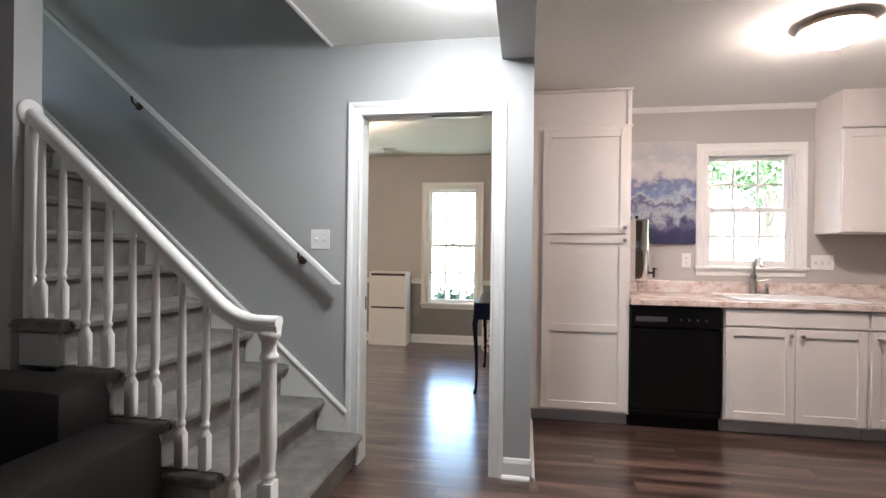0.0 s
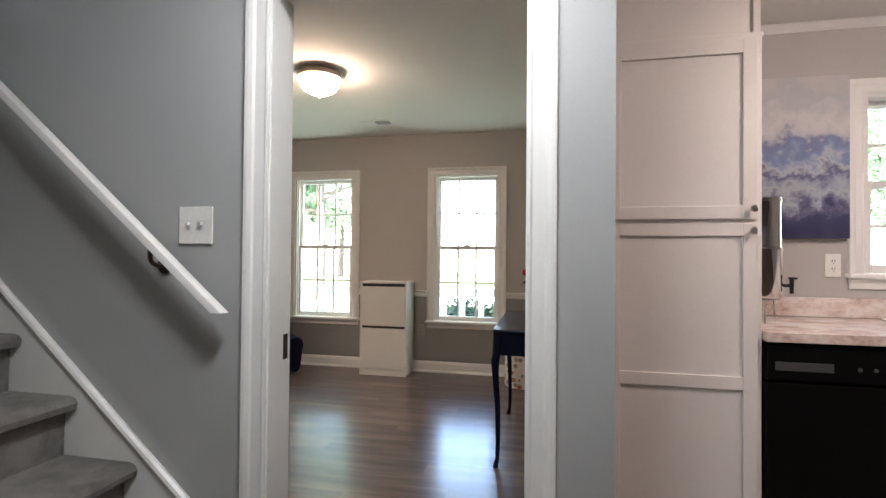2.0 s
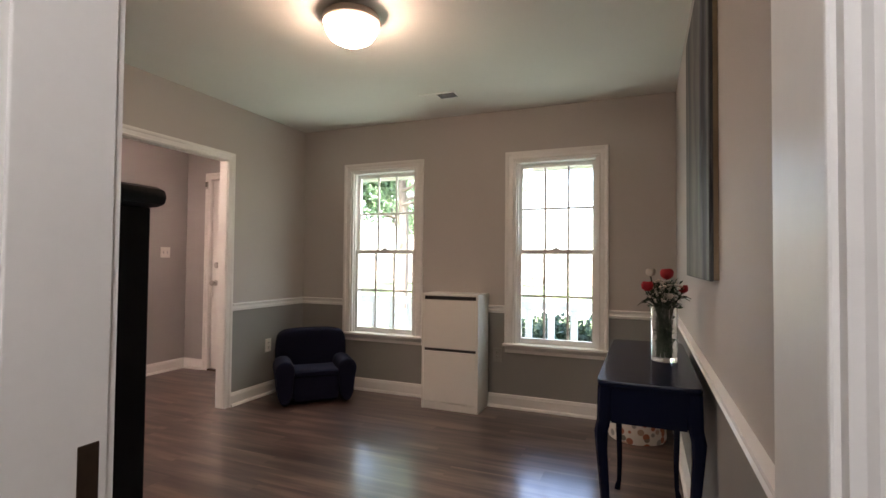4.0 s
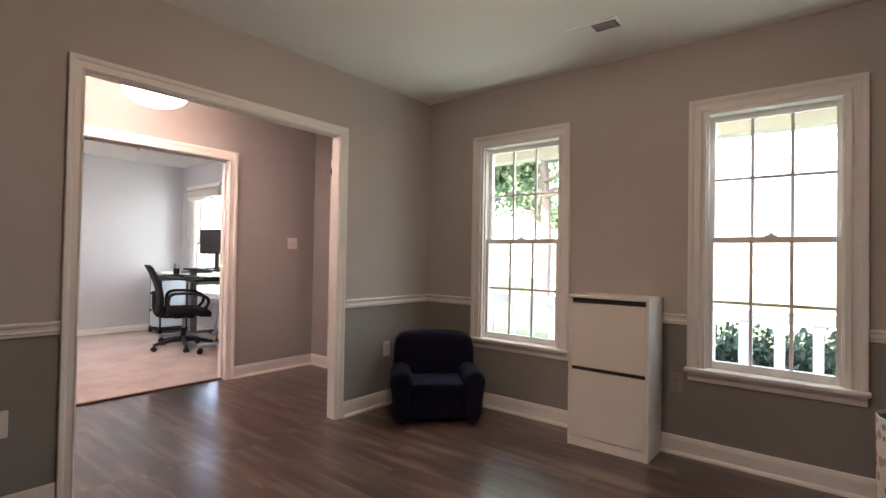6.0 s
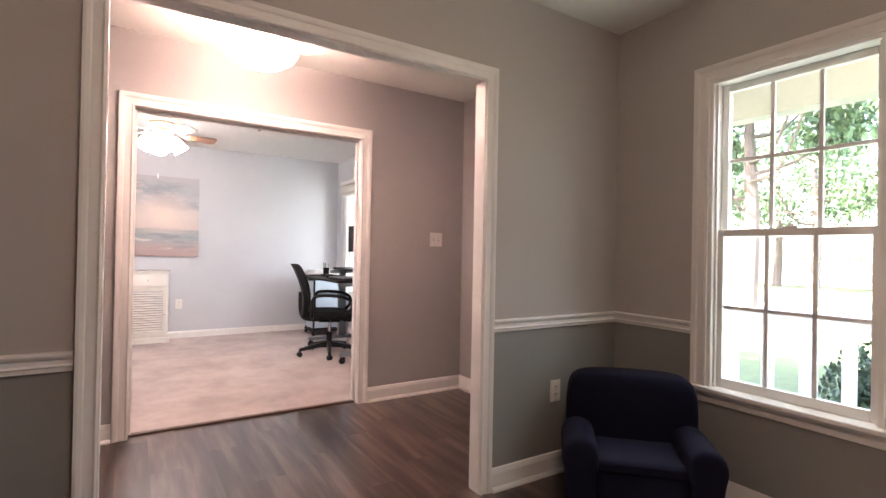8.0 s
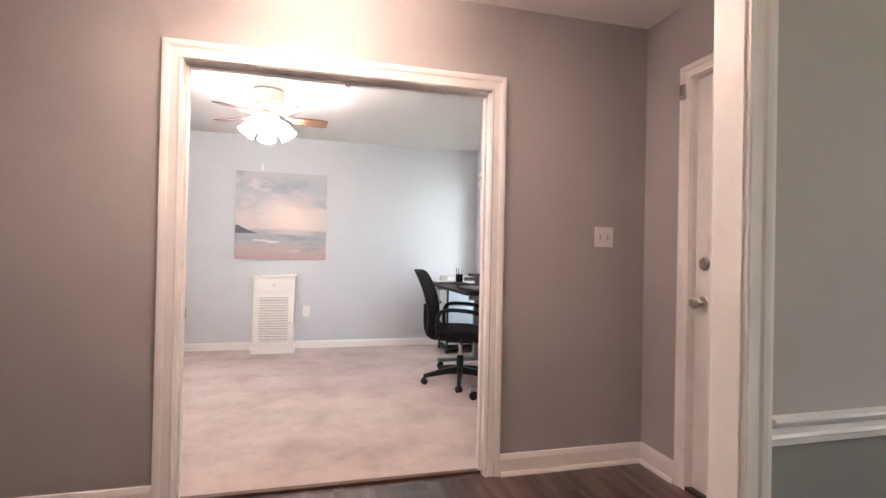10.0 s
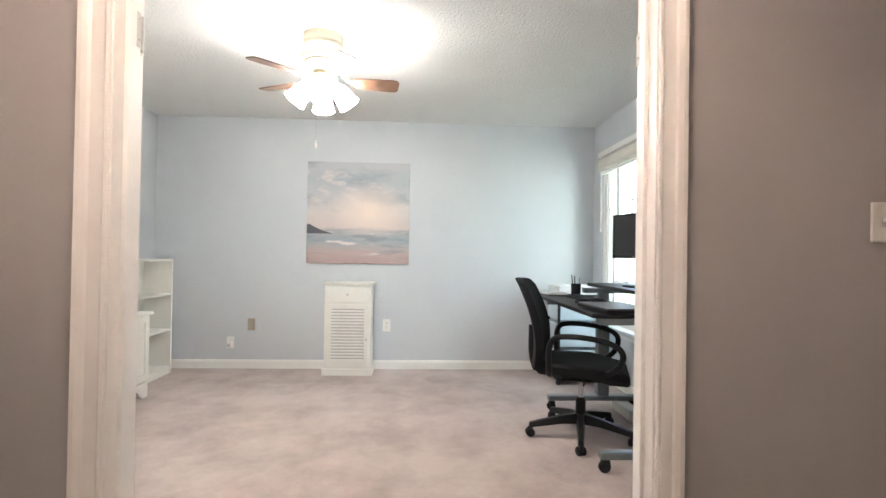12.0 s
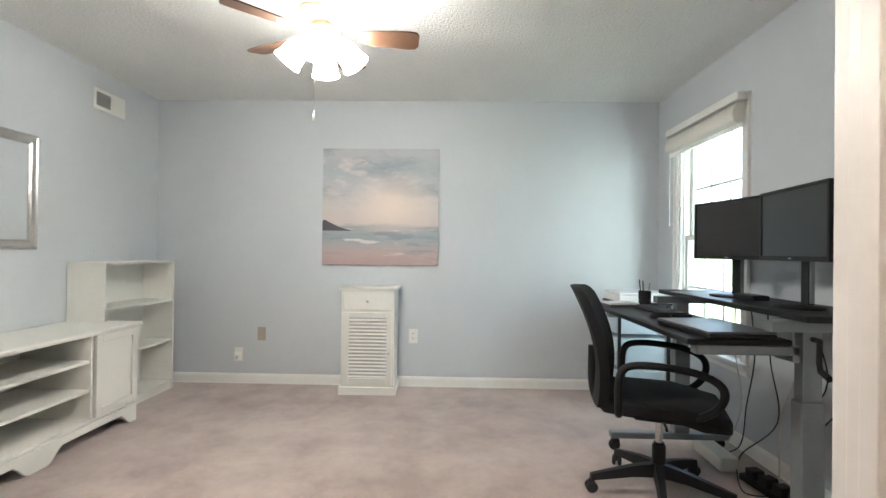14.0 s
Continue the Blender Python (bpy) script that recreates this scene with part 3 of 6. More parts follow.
part("ball_catch", turned([(0.012, 0), (0.012, -0.008), (0.006, -0.014), (0, -0.015)], (-5.045, 4.29, 2.018), 12), STEEL, door3, "small nickel ball catch")
part("strike_plate", block(-0.852, -0.847, 2.372, 2.400, 0.89, 0.97, 0.002), BRONZE, door1, "dark metal strike plate")
part("ceiling_track", block(-0.45, -0.16, 2.33, 2.35, 2.015, 2.024, 0.002), STEEL, door1, "metal strip under the door head")

# front door
leaf = part("door_leaf", block(FD[0] + 0.02, FD[1] - 0.02, 6.030, 6.055, 0.012, FD[3] - 0.02, 0.002), TRIM, door4)
PANELS = ((0.297, 0.873), (1.051, 1.631), (1.720, 1.943))
for a, b in ((FD[0] + 0.02, -4.510), (-4.215, -4.118), (-3.823, FD[1] - 0.02)):
    part("stile", block(a, b, 6.018, 6.0305, 0.012, FD[3] - 0.02, 0.003), TRIM, leaf)
for a, b in ((-4.510, -4.215), (-4.118, -3.823)):
    for z0, z1 in ((0.012, 0.297), (0.873, 1.051), (1.631, 1.720), (1.943, FD[3] - 0.02)):
        part("rail", block(a, b, 6.018, 6.0305, z0, z1, 0.004), TRIM, leaf)
    for z0, z1 in PANELS:
        part("panel", block(a + 0.03, b - 0.03, 6.022, 6.0302, z0 + 0.03, z1 - 0.03, 0.007), TRIM, leaf)
part("knob", turned([(0.032, 0), (0.032, 0.006), (0.012, 0.012), (0.012, 0.035), (0.026, 0.045), (0.031, 0.06), (0.022, 0.072), (0, 0.075)],
                    m=pose(-4.555, 6.02, 0.955, 90, 0, 0)), STEEL, leaf, "satin nickel door knob", True)
part("deadbolt", turned([(0.032, 0), (0.032, 0.012), (0.026, 0.018), (0, 0.018)], m=pose(-4.548, 6.02, 1.15, 90, 0, 0)), STEEL, leaf, "round nickel deadbolt", True)
part("security_latch", block(-4.675, -4.64, 5.955, 5.968, 1.99, 2.07, 0.004), STEEL, door4, "small swing latch on the casing")
part("threshold", block(FD[0], FD[1], 5.98, 6.15, 0.0, 0.018, 0.004), BRONZE, door4)

# baseboards and chair rails
BASE = [(0, 0), (0.018, 0), (0.018, 0.010), (0.013, 0.014), (0.013, 0.085), (0.010, 0.095), (0.006, 0.108), (0, 0.112)]
SHOE = [(0, 0), (0.030, 0), (0.028, 0.010), (0.020, 0.020), (0, 0.022)]
CHAIR = [(0, 0), (0.010, 0.002), (0.012, 0.016), (0.018, 0.020), (0.012, 0.026), (0.012, 0.040), (0.022, 0.048), (0.026, 0.056), (0.024, 0.062), (0, 0.064)]


def skirt(a, b, out, shoe=True):
    bm = bmesh.new()
    profile_run(bm, BASE if shoe else [(o, u * 0.78) for o, u in BASE], a, b, out)
    if shoe:
        profile_run(bm, SHOE, a, b, out)
    return setting("baseboard", bm, TRIM, "white moulded baseboard", "baseboard")


def chair_rail(a, b, out):
    bm = bmesh.new()
    profile_run(bm, CHAIR, (a[0], a[1], 0.785), (b[0], b[1], 0.785), out)
    return setting("trim_chair_rail", bm, TRIM, "white moulded chair rail", "trim")


for a, b, out in (((-3.355, 5.99, 0), (0.03, 5.99, 0), (0, -1, 0)), ((-3.355, 5.07, 0), (-3.355, 5.976, 0), (1, 0, 0)), ((-3.355, 2.41, 0), (-3.355, 3.400, 0), (1, 0, 0)),
                  ((0.03, 2.41, 0), (0.03, 5.976, 0), (-1, 0, 0)), ((-3.34, 2.41, 0), (-0.924, 2.41, 0), (0, 1, 0)),
                  ((-4.98, 5.118, 0), (-4.98, 5.976, 0), (1, 0, 0)), ((-4.98, 2.41, 0), (-4.98, 3.460, 0), (1, 0, 0)), ((-4.98, 5.99, 0), (-4.692, 5.99, 0), (0, -1, 0)),
                  ((-3.64, 5.99, 0), (-3.43, 5.99, 0), (0, -1, 0)), ((-3.43, 5.07, 0), (-3.43, 5.99, 0), (-1, 0, 0)), ((-4.98, 2.41, 0), (-3.43, 2.41, 0), (0, 1, 0)),
                  ((-0.022, 2.29, 0), (0.132, 2.29, 0), (0, -1, 0)), ((0.132, 2.275, 0), (0.132, 3.23, 0), (1, 0, 0))):
    skirt(a, b, out)
for a, b, out in (((-8.60, 1.78, 0.008), (-8.60, 6.17, 0.008), (1, 0, 0)), ((-8.60, 6.17, 0.008), (-5.10, 6.17, 0.008), (0, -1, 0)), ((-8.60, 1.78, 0.008), (-5.10, 1.78, 0.008), (0, 1, 0))):
    skirt(a, b, out, False)
for a, b, out in (((-3.355, 5.99), (-2.878, 5.99), (0, -1, 0)), ((-2.032, 5.99), (-1.278, 5.99), (0, -1, 0)), ((-0.442, 5.99), (0.03, 5.99), (0, -1, 0)),
                  ((-3.355, 5.07), (-3.355, 5.968), (1, 0, 0)), ((-3.355, 2.41), (-3.355, 3.400), (1, 0, 0)), ((0.03, 2.41), (0.03, 5.968), (-1, 0, 0)), ((-3.33, 2.41), (-0.928, 2.41), (0, 1, 0))):
    chair_rail(a, b, out)


def window(name, y, depth, h, label, cols=3, apron=True, rows=2):
    """A double-hung window with divided sashes in a wall whose room face is y."""
    a0, a1, z0, z1 = h
    root = thing(name, (0, 0, 0), label, "window", kind="structure")
    bm = bmesh.new()
    casing(bm, "y", y, -1, a0, a1, z0, z1, 0.075)
    part("casing", bm, TRIM, root)
    bm = bmesh.new()
    for p, q, r, s in ((a0 - 0.001, a0 + 0.02, z0, z1), (a1 - 0.02, a1 + 0.001, z0, z1), (a0 + 0.02, a1 - 0.02, z1 - 0.02, z1 + 0.001)):
        box(bm, p, q, y - 0.001, y + depth, r, s, 0.002)
    for p in (a0 + 0.02, a1 - 0.032):
        box(bm, p, p + 0.012, y + 0.02, y + 0.035, z0, z1 - 0.02, 0.002)
    part("window_frame", bm, TRIM, root)
    bm = block(a0 - 0.085, a1 + 0.085, y - 0.045, y + depth * 0.5, z0 - 0.022, z0 + 0.002, 0.006)
    part("window_sill", bm, TRIM, root)
    if apron:
        bm = bmesh.new()
        profile_run(bm, [(0, 0), (0.010, 0.002), (0.014, 0.030), (0.022, 0.040), (0.026, 0.055), (0, 0.055)], (a0 - 0.07, y, z0 - 0.077), (a1 + 0.07, y, z0 - 0.077), (0, -1, 0))
        part("apron", bm, TRIM, root)
    zm = (z0 + z1) / 2 - 0.0
    for nm, yy, r0, r1 in (("lower_sash", y + 0.040, z0 + 0.003, zm + 0.018), ("upper_sash", y + 0.078, zm - 0.018, z1 - 0.021)):
        b0, b1 = a0 + 0.022, a1 - 0.022
        s = 0.032
        bm = bmesh.new()
        low = 0.045 if nm == "lower_sash" else 0.034
        for p, q, r, t in ((b0, b0 + s, r0, r1), (b1 - s, b1, r0, r1), (b0 + s, b1 - s, r0, r0 + low), (b0 + s, b1 - s, r1 - 0.034, r1)):
            box(bm, p, q, yy, yy + 0.034, r, t, 0.003)
        sash = part(nm, bm, TRIM, root)
        g0, g1, h0, h1 = b0 + s, b1 - s, r0 + low, r1 - 0.034
        for i in range(1, cols):
            x = g0 + (g1 - g0) * i / cols
            part("muntin", block(x - 0.009, x + 0.009, yy + 0.008, yy + 0.026, h0, h1, 0.002), TRIM, sash)
        for j in range(1, rows):
            z = h0 + (h1 - h0) * j / rows
            part("muntin", block(g0, g1, yy + 0.009, yy + 0.025, z - 0.009, z + 0.009, 0.002), TRIM, sash)
        pane = part("pane", block(g0 - 0.004, g1 + 0.004, yy + 0.015, yy + 0.019, h0 - 0.004, h1 + 0.004), GLASS, sash)
        pane.visible_shadow = False
        if nm == "lower_sash":
            bm = block((a0 + a1) / 2 - 0.03, (a0 + a1) / 2 + 0.03, yy - 0.002, yy + 0.03, r1 - 0.001, r1 + 0.010, 0.003)
            lathe(bm, [(0.012, 0), (0.012, 0.012), (0, 0.014)], ((a0 + a1) / 2, yy + 0.014, r1 + 0.009), 12)
            part("sash_lock", bm, TRIM, sash)
    return root


window("window_1", 5.99, 0.16, W1, "white double-hung window with six-pane sashes")
window("window_2", 5.99, 0.16, W2, "white double-hung window with six-pane sashes")
window("window_3", 6.17, 0.13, WO, "white double-hung office window with a raised shade")
window("window_4", 3.85, 0.13, WK, "white double-hung window over the kitchen sink")

# ---- lamps ----


def bowl_light(at, r, material, label, k=1.0):
    """A flush ceiling light: nickel pan, frosted bowl and finial."""
    root = thing("ceiling_light", at, label, "ceiling light", "ceiling lights")
    part("pan", turned([(0, 0), (r * 0.70, 0), (r * 0.92, -0.014 * k), (r * 0.98, -0.040 * k), (r * 1.0, -0.052 * k), (r * 0.95, -0.058 * k), (r * 0.87, -0.056 * k), (r * 0.85, -0.044 * k), (0, -0.044 * k)], seg=40), NICKEL, root, "satin nickel pan", True)
    part("bowl", turned([(r * 0.85, -0.048 * k), (r * 0.89, -0.070 * k), (r * 0.84, -0.100 * k), (r * 0.70, -0.132 * k), (r * 0.43, -0.155 * k), (0, -0.166 * k)], seg=40), material, root, "lit frosted glass bowl", True)
    part("finial", turned([(0, 0.002), (0.012, 0), (0.014, -0.008), (0.008, -0.014), (0.009, -0.024), (0, -0.030)], (0, 0, -0.166 * k), 14), NICKEL, root, "small finial", True)
    return root


bowl_light((-1.60, 4.12, H2), 0.155, LAMP_DINING, "lit frosted bowl flush light with a nickel rim on the ceiling")
bowl_light((1.64, 2.36, H1), 0.162, LAMP_KITCHEN, "lit frosted bowl flush light with a nickel rim on the ceiling", 0.72)
bowl_light((-0.20, 1.57, H1), 0.21, LAMP_STAIR, "lit frosted bowl flush light above the stair hall", 0.6)
# unseen lamp added behind the viewpoint to fill the stairs and balusters
bowl_light((-1.7, -1.3, H1), 0.19, LAMP_FILL, "unseen frosted bowl light added as fill for the living area")

# the foyer's semi-flush bowl, open at the top, on a stem and three arms
foyer_light = thing("ceiling_light", (-4.28, 4.13, H2), "lit frosted glass bowl hanging just below the foyer ceiling", "ceiling light", "ceiling lights")
part("canopy", turned([(0, 0), (0.065, 0), (0.065, -0.008), (0.03, -0.022), (0, -0.022)], seg=24), NICKEL, foyer_light, "round nickel canopy", True)
part("stem", bar([(0, 0, -0.02), (0, 0, -0.30)], 0.008, 10), NICKEL, foyer_light)
part("bowl", turned([(0.205, -0.200), (0.202, -0.222), (0.180, -0.258), (0.130, -0.290), (0.060, -0.308), (0.0, -0.312), (0.0, -0.305), (0.058, -0.301), (0.126, -0.283), (0.174, -0.252), (0.196, -0.220), (0.199, -0.202), (0.205, -0.200)], seg=44), LAMP_FOYER, foyer_light, "lit frosted glass bowl", True)
for k in range(3):
    a = radians(20 + 120 * k)
    part("arm", bar([(0.006 * math.cos(a), 0.006 * math.sin(a), -0.08), (0.196 * math.cos(a), 0.196 * math.sin(a), -0.200)], 0.004, 8), NICKEL, foyer_light)
part("finial", turned([(0, 0.002), (0.012, 0), (0.012, -0.010), (0.007, -0.018), (0, -0.024)], (0, 0, -0.310), 14), NICKEL, foyer_light, "small finial", True)

# ceiling fan with five blades and four shades
FAN = (-6.68, 3.762, H2 - 0.03)
fan = thing("ceiling_fan", FAN, "cream hugger ceiling fan with walnut blades and lit frosted shades", "ceiling fan")
part("housing", turned([(0, 0.03), (0.12, 0.03), (0.12, 0), (0.125, -0.02), (0.115, -0.035), (0.12, -0.05), (0.13, -0.10), (0.125, -0.125), (0.11, -0.135), (0.118, -0.145), (0.115, -0.165), (0.08, -0.185), (0, -0.19)], seg=36), ANTIQUE, fan, "cream ringed motor housing", True)
part("light_kit", turned([(0, -0.19), (0.05, -0.19), (0.055, -0.21), (0.085, -0.225), (0.085, -0.25), (0.05, -0.275), (0.02, -0.285), (0.012, -0.30), (0, -0.302)], seg=28), ANTIQUE, fan, "", True)
for k in range(5):
    a = radians(27 + 72 * k)
    m = Matrix.Rotation(a, 4, "Z")
    bm = bmesh.new()
    outline = [(0.19, 0.045), (0.24, 0.056), (0.34, 0.064), (0.42, 0.068), (0.457, 0.062), (0.47, 0.04)]
    ring = [(x, y) for x, y in outline] + [(x, -y) for x, y in reversed(outline)]
    up = [bm.verts.new(m @ (pose(0, 0, -0.240, -12, 0, 0) @ Vector((x, y, 0.003)))) for x, y in ring]
    dn = [bm.verts.new(m @ (pose(0, 0, -0.240, -12, 0, 0) @ Vector((x, y, -0.004)))) for x, y in ring]
    bm.faces.new(up)
    bm.faces.new(dn[::-1])
    for i in range(len(ring)):
        j = (i + 1) % len(ring)
        bm.faces.new((up[i], dn[i], dn[j], up[j]))
    blade = part("blade", bm, BLADE, fan, "walnut fan blade")
    bm = bar([m @ Vector(p) for p in arc([(0.09, 0, -0.175), (0.13, 0, -0.205), (0.17, 0.0, -0.235), (0.23, 0, -0.238)], 4)], 0.009, 8)
    part("bracket", bm, ANTIQUE, blade)
for k in range(4):
    a = radians(8 + 90 * k)
    m = Matrix.Rotation(a, 4, "Z") @ pose(0.075, 0, -0.262, 0, 143, 0)
    part("shade", turned([(0.022, 0), (0.026, 0.01), (0.044, 0.035), (0.056, 0.08), (0.061, 0.125), (0.070, 0.150), (0.066, 0.151), (0.054, 0.125), (0.046, 0.08), (0, 0.04)], m=m, seg=24), LAMP_FAN, fan, "lit frosted tulip shade", True)
part("pull_chain", bar([(0.02, -0.03, -0.30), (0.02, -0.03, -0.62)], 0.0014, 6), STEEL, fan)
part("fob", turned([(0, 0), (0.006, 0.006), (0.008, 0.02), (0.005, 0.035), (0.003, 0.05), (0, 0.052)], (0.02, -0.03, -0.665), 12), PLATE, fan, "small pull fob", True)

# ---- outside ----
setting("ground", block(-400, 400, -400, 500, -0.9, -0.45), GRASS, "green lawn", "ground")
setting("porch_floor", block(-6.0, 0.6, 6.151, 8.1, -0.45, -0.06), PORCH, "grey painted porch floor", "porch")
setting("porch_ceiling", block(-6.0, 0.7, 6.151, 8.35, 2.62, 2.75), PORCH_BEAM, "cream porch ceiling", "porch")
setting("porch_beam", block(-6.0, 0.7, 7.85, 8.03, 2.34, 2.619, 0.005), PORCH_BEAM, "cream porch beam", "porch")
setting("roof", block(-9.2, 4.2, -3.2, 8.45, 5.2, 5.35), BRICK, "plain roof over the house", "roof")
setting("driveway", block(-30, 40, 17.0, 23.0, -0.46, -0.438), ASPHALT, "pale road beyond the lawn", "road")
railing = thing("porch_railing", (-2.7, 7.94, -0.06), "white porch railing with square balusters", "railing")
part("top_rail", block(-3.2, 3.2, -0.045, 0.045, 0.70, 0.80, 0.008), OUT_WHITE, railing)
part("bottom_rail", block(-3.2, 3.2, -0.03, 0.03, 0.08, 0.14, 0.006), OUT_WHITE, railing)
for i in range(24):
    x = -3.12 + i * 0.27
    part("baluster", block(x - 0.038, x + 0.038, -0.028, 0.028, 0.14, 0.70), OUT_WHITE, railing)
for x in (-3.25, 3.25):
    post = thing("porch_post", (-2.7 + x, 7.94, -0.06), "square white porch post", "post", "porch posts")
    part("shaft", block(-0.06, 0.06, -0.06, 0.06, 0, 2.40, 0.006), OUT_WHITE, post)
    part("base", block(-0.08, 0.08, -0.08, 0.08, 0, 0.12, 0.006), OUT_WHITE, post)


def leaves(bm, rnd, centre, radii, count, size):
    for _ in range(count):
        d = Vector((rnd.gauss(0, 1), rnd.gauss(0, 1), rnd.gauss(0, 1))).normalized()
        k = rnd.uniform(0.35, 1.08)
        p = Vector(centre) + Vector((d.x * radii[0], d.y * radii[1], d.z * radii[2])) * k
        q = Euler((rnd.uniform(0, 6.3), rnd.uniform(0, 6.3), rnd.uniform(0, 6.3))).to_matrix()
        s = size * rnd.uniform(0.6, 1.3)
        vs = [bm.verts.new(p + q @ Vector(c) * s) for c in ((-0.5, 0, 0), (0, -0.3, 0.06), (0.5, 0, 0), (0, 0.3, 0.06))]
        bm.faces.new(vs)


rnd = random.Random(11)
for x in (-2.75, -2.05, -1.35, -0.65, 0.05):
    bush = thing("hedge_bush", (x, 8.65, -0.45), "dense dark green hedge bush beyond the railing", "bush", "hedge along the porch")
    bm = bmesh.new()
    leaves(bm, rnd, (0, 0, 0.50), (0.50, 0.40, 0.48 + rnd.uniform(-0.05, 0.06)), 3200, 0.075)
    part("crown", bm, HEDGE, bush)
    part("stem", bar([(0, 0, 0), (0.02, 0, 0.2), (0, 0.03, 0.5)], 0.03, 6, 0.012), BARK, bush)


def tree(x, y, h, spread, seed):
    r = random.Random(seed)
    root = thing("tree", (x, y, -0.45), "leafy green deciduous tree on the lawn", "tree", "trees on the lawn")
    bm = bmesh.new()
    tube(bm, arc([(0, 0, 0), (0.08, 0.05, h * 0.3), (-0.05, 0.1, h * 0.6), (0.1, 0, h * 0.9)], 4), 0.16 + h * 0.012, 9, 0.04)
    tips = []
    for k in range(9):
        a = k * 2.4 + r.uniform(-0.4, 0.4)
        z0 = h * r.uniform(0.3, 0.7)
        d = Vector((math.cos(a), math.sin(a), 0)) * spread * r.uniform(0.55, 1.0)
        tip = Vector((0, 0, z0)) + d + Vector((0, 0, h * r.uniform(0.08, 0.28)))
        tube(bm, arc([(0, 0, z0), Vector((0, 0, z0)) + d * 0.5 + Vector((0, 0, 0.3)), tip], 3), 0.07, 6, 0.015)
        tips.append(tip)
    part("trunk", bm, BARK, root)
    bm = bmesh.new()
    for tip in tips + [Vector((0, 0, h))]:
        for _ in range(3):
            c = tip + Vector((r.uniform(-1, 1), r.uniform(-1, 1), r.uniform(-0.6, 0.6))) * spread * 0.3
            leaves(bm, r, c, (spread * 0.34, spread * 0.34, spread * 0.26), 260, 0.24)
    part("crown", bm, TREE_LEAF, root)


for i, (x, y, h, s) in enumerate(((-12.2, 16, 6.5, 2.6), (-18.5, 21, 9, 3.6), (-15.5, 36, 9, 4.0), (7.5, 21, 7.5, 3.0), (3.2, 27, 9, 3.8), (-22, 28, 10, 4.4), (11, 24, 9, 3.8), (-12.5, 33, 10, 4.4), (-30, 36, 11, 5), (-8.2, 17.5, 9, 2.7))):
    tree(x, y, h, s, 40 + i)
fence = thing("fence", (0, 38, -0.45), "weathered grey board fence at the far edge of the lawn", "fence")
bm = bmesh.new()
for i in range(200):
    box(bm, -60 + i * 0.6, -60 + i * 0.6 + 0.56, -0.02, 0.02, 0, 1.8 + 0.06 * math.sin(i * 1.7))
tagged(part("boards", bm, FENCE, fence), kind="stuff")

# ---- stair hall ----
RISE, RUN, NOSE = 0.19, 0.229, -0.838
stairs = tagged(thing("stairs", (NOSE, 1.85, 0), "straight stairs covered in grey brown carpet", "stairs"), kind="structure")
for i in range(12):
    x0 = -i * RUN
    bm = bmesh.new()
    w0 = -0.605 if i < 5 else -0.54
    sec = [(-0.012, RISE), (0.008, RISE - 0.006), (0.018, RISE - 0.020), (0.012, RISE - 0.040), (-0.030, RISE - 0.052), (-0.034, 0.0), (-RUN - 0.04, 0.0), (-RUN - 0.04, RISE)]
    a = [bm.verts.new((x0 + o, w0 + 0.05, i * RISE + u)) for o, u in sec]
    b = [bm.verts.new((x0 + o, 0.418, i * RISE + u)) for o, u in sec]
    bm.faces.new(a[::-1])
    bm.faces.new(b)
    for k in range(len(sec)):
        bm.faces.new((a[k], a[(k + 1) % 8], b[(k + 1) % 8], b[k]))
    part("step", bm, CARPET_GREY, stairs, "", True)
    if i < 5:
        bm = block(x0 - RUN - 0.02, x0 + 0.012, w0 - 0.005, w0 + 0.052, i * RISE + RISE - 0.046, i * RISE + RISE - 0.0005, 0.014)
        part("tread_return", bm, CARPET_GREY, stairs, "carpet-wrapped tread end")
bm = bmesh.new()
for i in range(5):
    box(bm, -5 * RUN - 0.06, -i * RUN - 0.03, -0.575, -0.551, i * RISE, i * RISE + RISE - 0.047)
part("stringer", bm, PAINT_GREY, stairs, "painted side under the treads")
# skirt board on the wall side, with a moulded cap
bm = bmesh.new()
s0, s1 = Vector((-0.085, 0, 0.30)), Vector((-12 * RUN, 0, 0.30 + (12 * RUN - 0.085) * 0.875))
pts = [(s0.x, 0.0), (s0.x, s0.z), (s1.x, s1.z), (s1.x, s1.z - 0.55), (s0.x - 0.25, 0.0)]
a = [bm.verts.new((x, 0.420, z)) for x, z in pts]
b = [bm.verts.new((x, 0.4385, z)) for x, z in pts]
bm.faces.new(a[::-1])
bm.faces.new(b)
for k in range(5):
    bm.faces.new((a[k], a[(k + 1) % 5], b[(k + 1) % 5], b[k]))
part("skirt_board", bm, TRIM, stairs, "white painted skirt board")
part("skirt_cap", bar([(s0.x, 0.425, s0.z + 0.004), (s1.x, 0.425, s1.z + 0.004)], 0.014, 8), TRIM, stairs)

# balustrade
BY = 1.305
balustrade = tagged(thing("balustrade", (-0.872, BY, RISE), "white turned stair balustrade with a swept handrail", "railing"), kind="")


def baluster(x, z0, z1, r=1.0):
    h = z1 - z0
    bm = bmesh.new()
    s = 0.0185 * r
    box(bm, x - s, x + s, -s, s, z0, z0 + 0.138, 0.004)
    lathe(bm, [(0.0225, 0.136), (0.0135, 0.158), (0.0130, 0.166), (0.0175, 0.172), (0.0175, 0.182), (0.0130, 0.188), (0.0140, 0.205), (0.0180, 0.24), (0.0168, 0.36), (0.0110, h + 0.03)], (x, 0, z0), 14)
    part("baluster", bm, TRIM, balustrade, "", True)


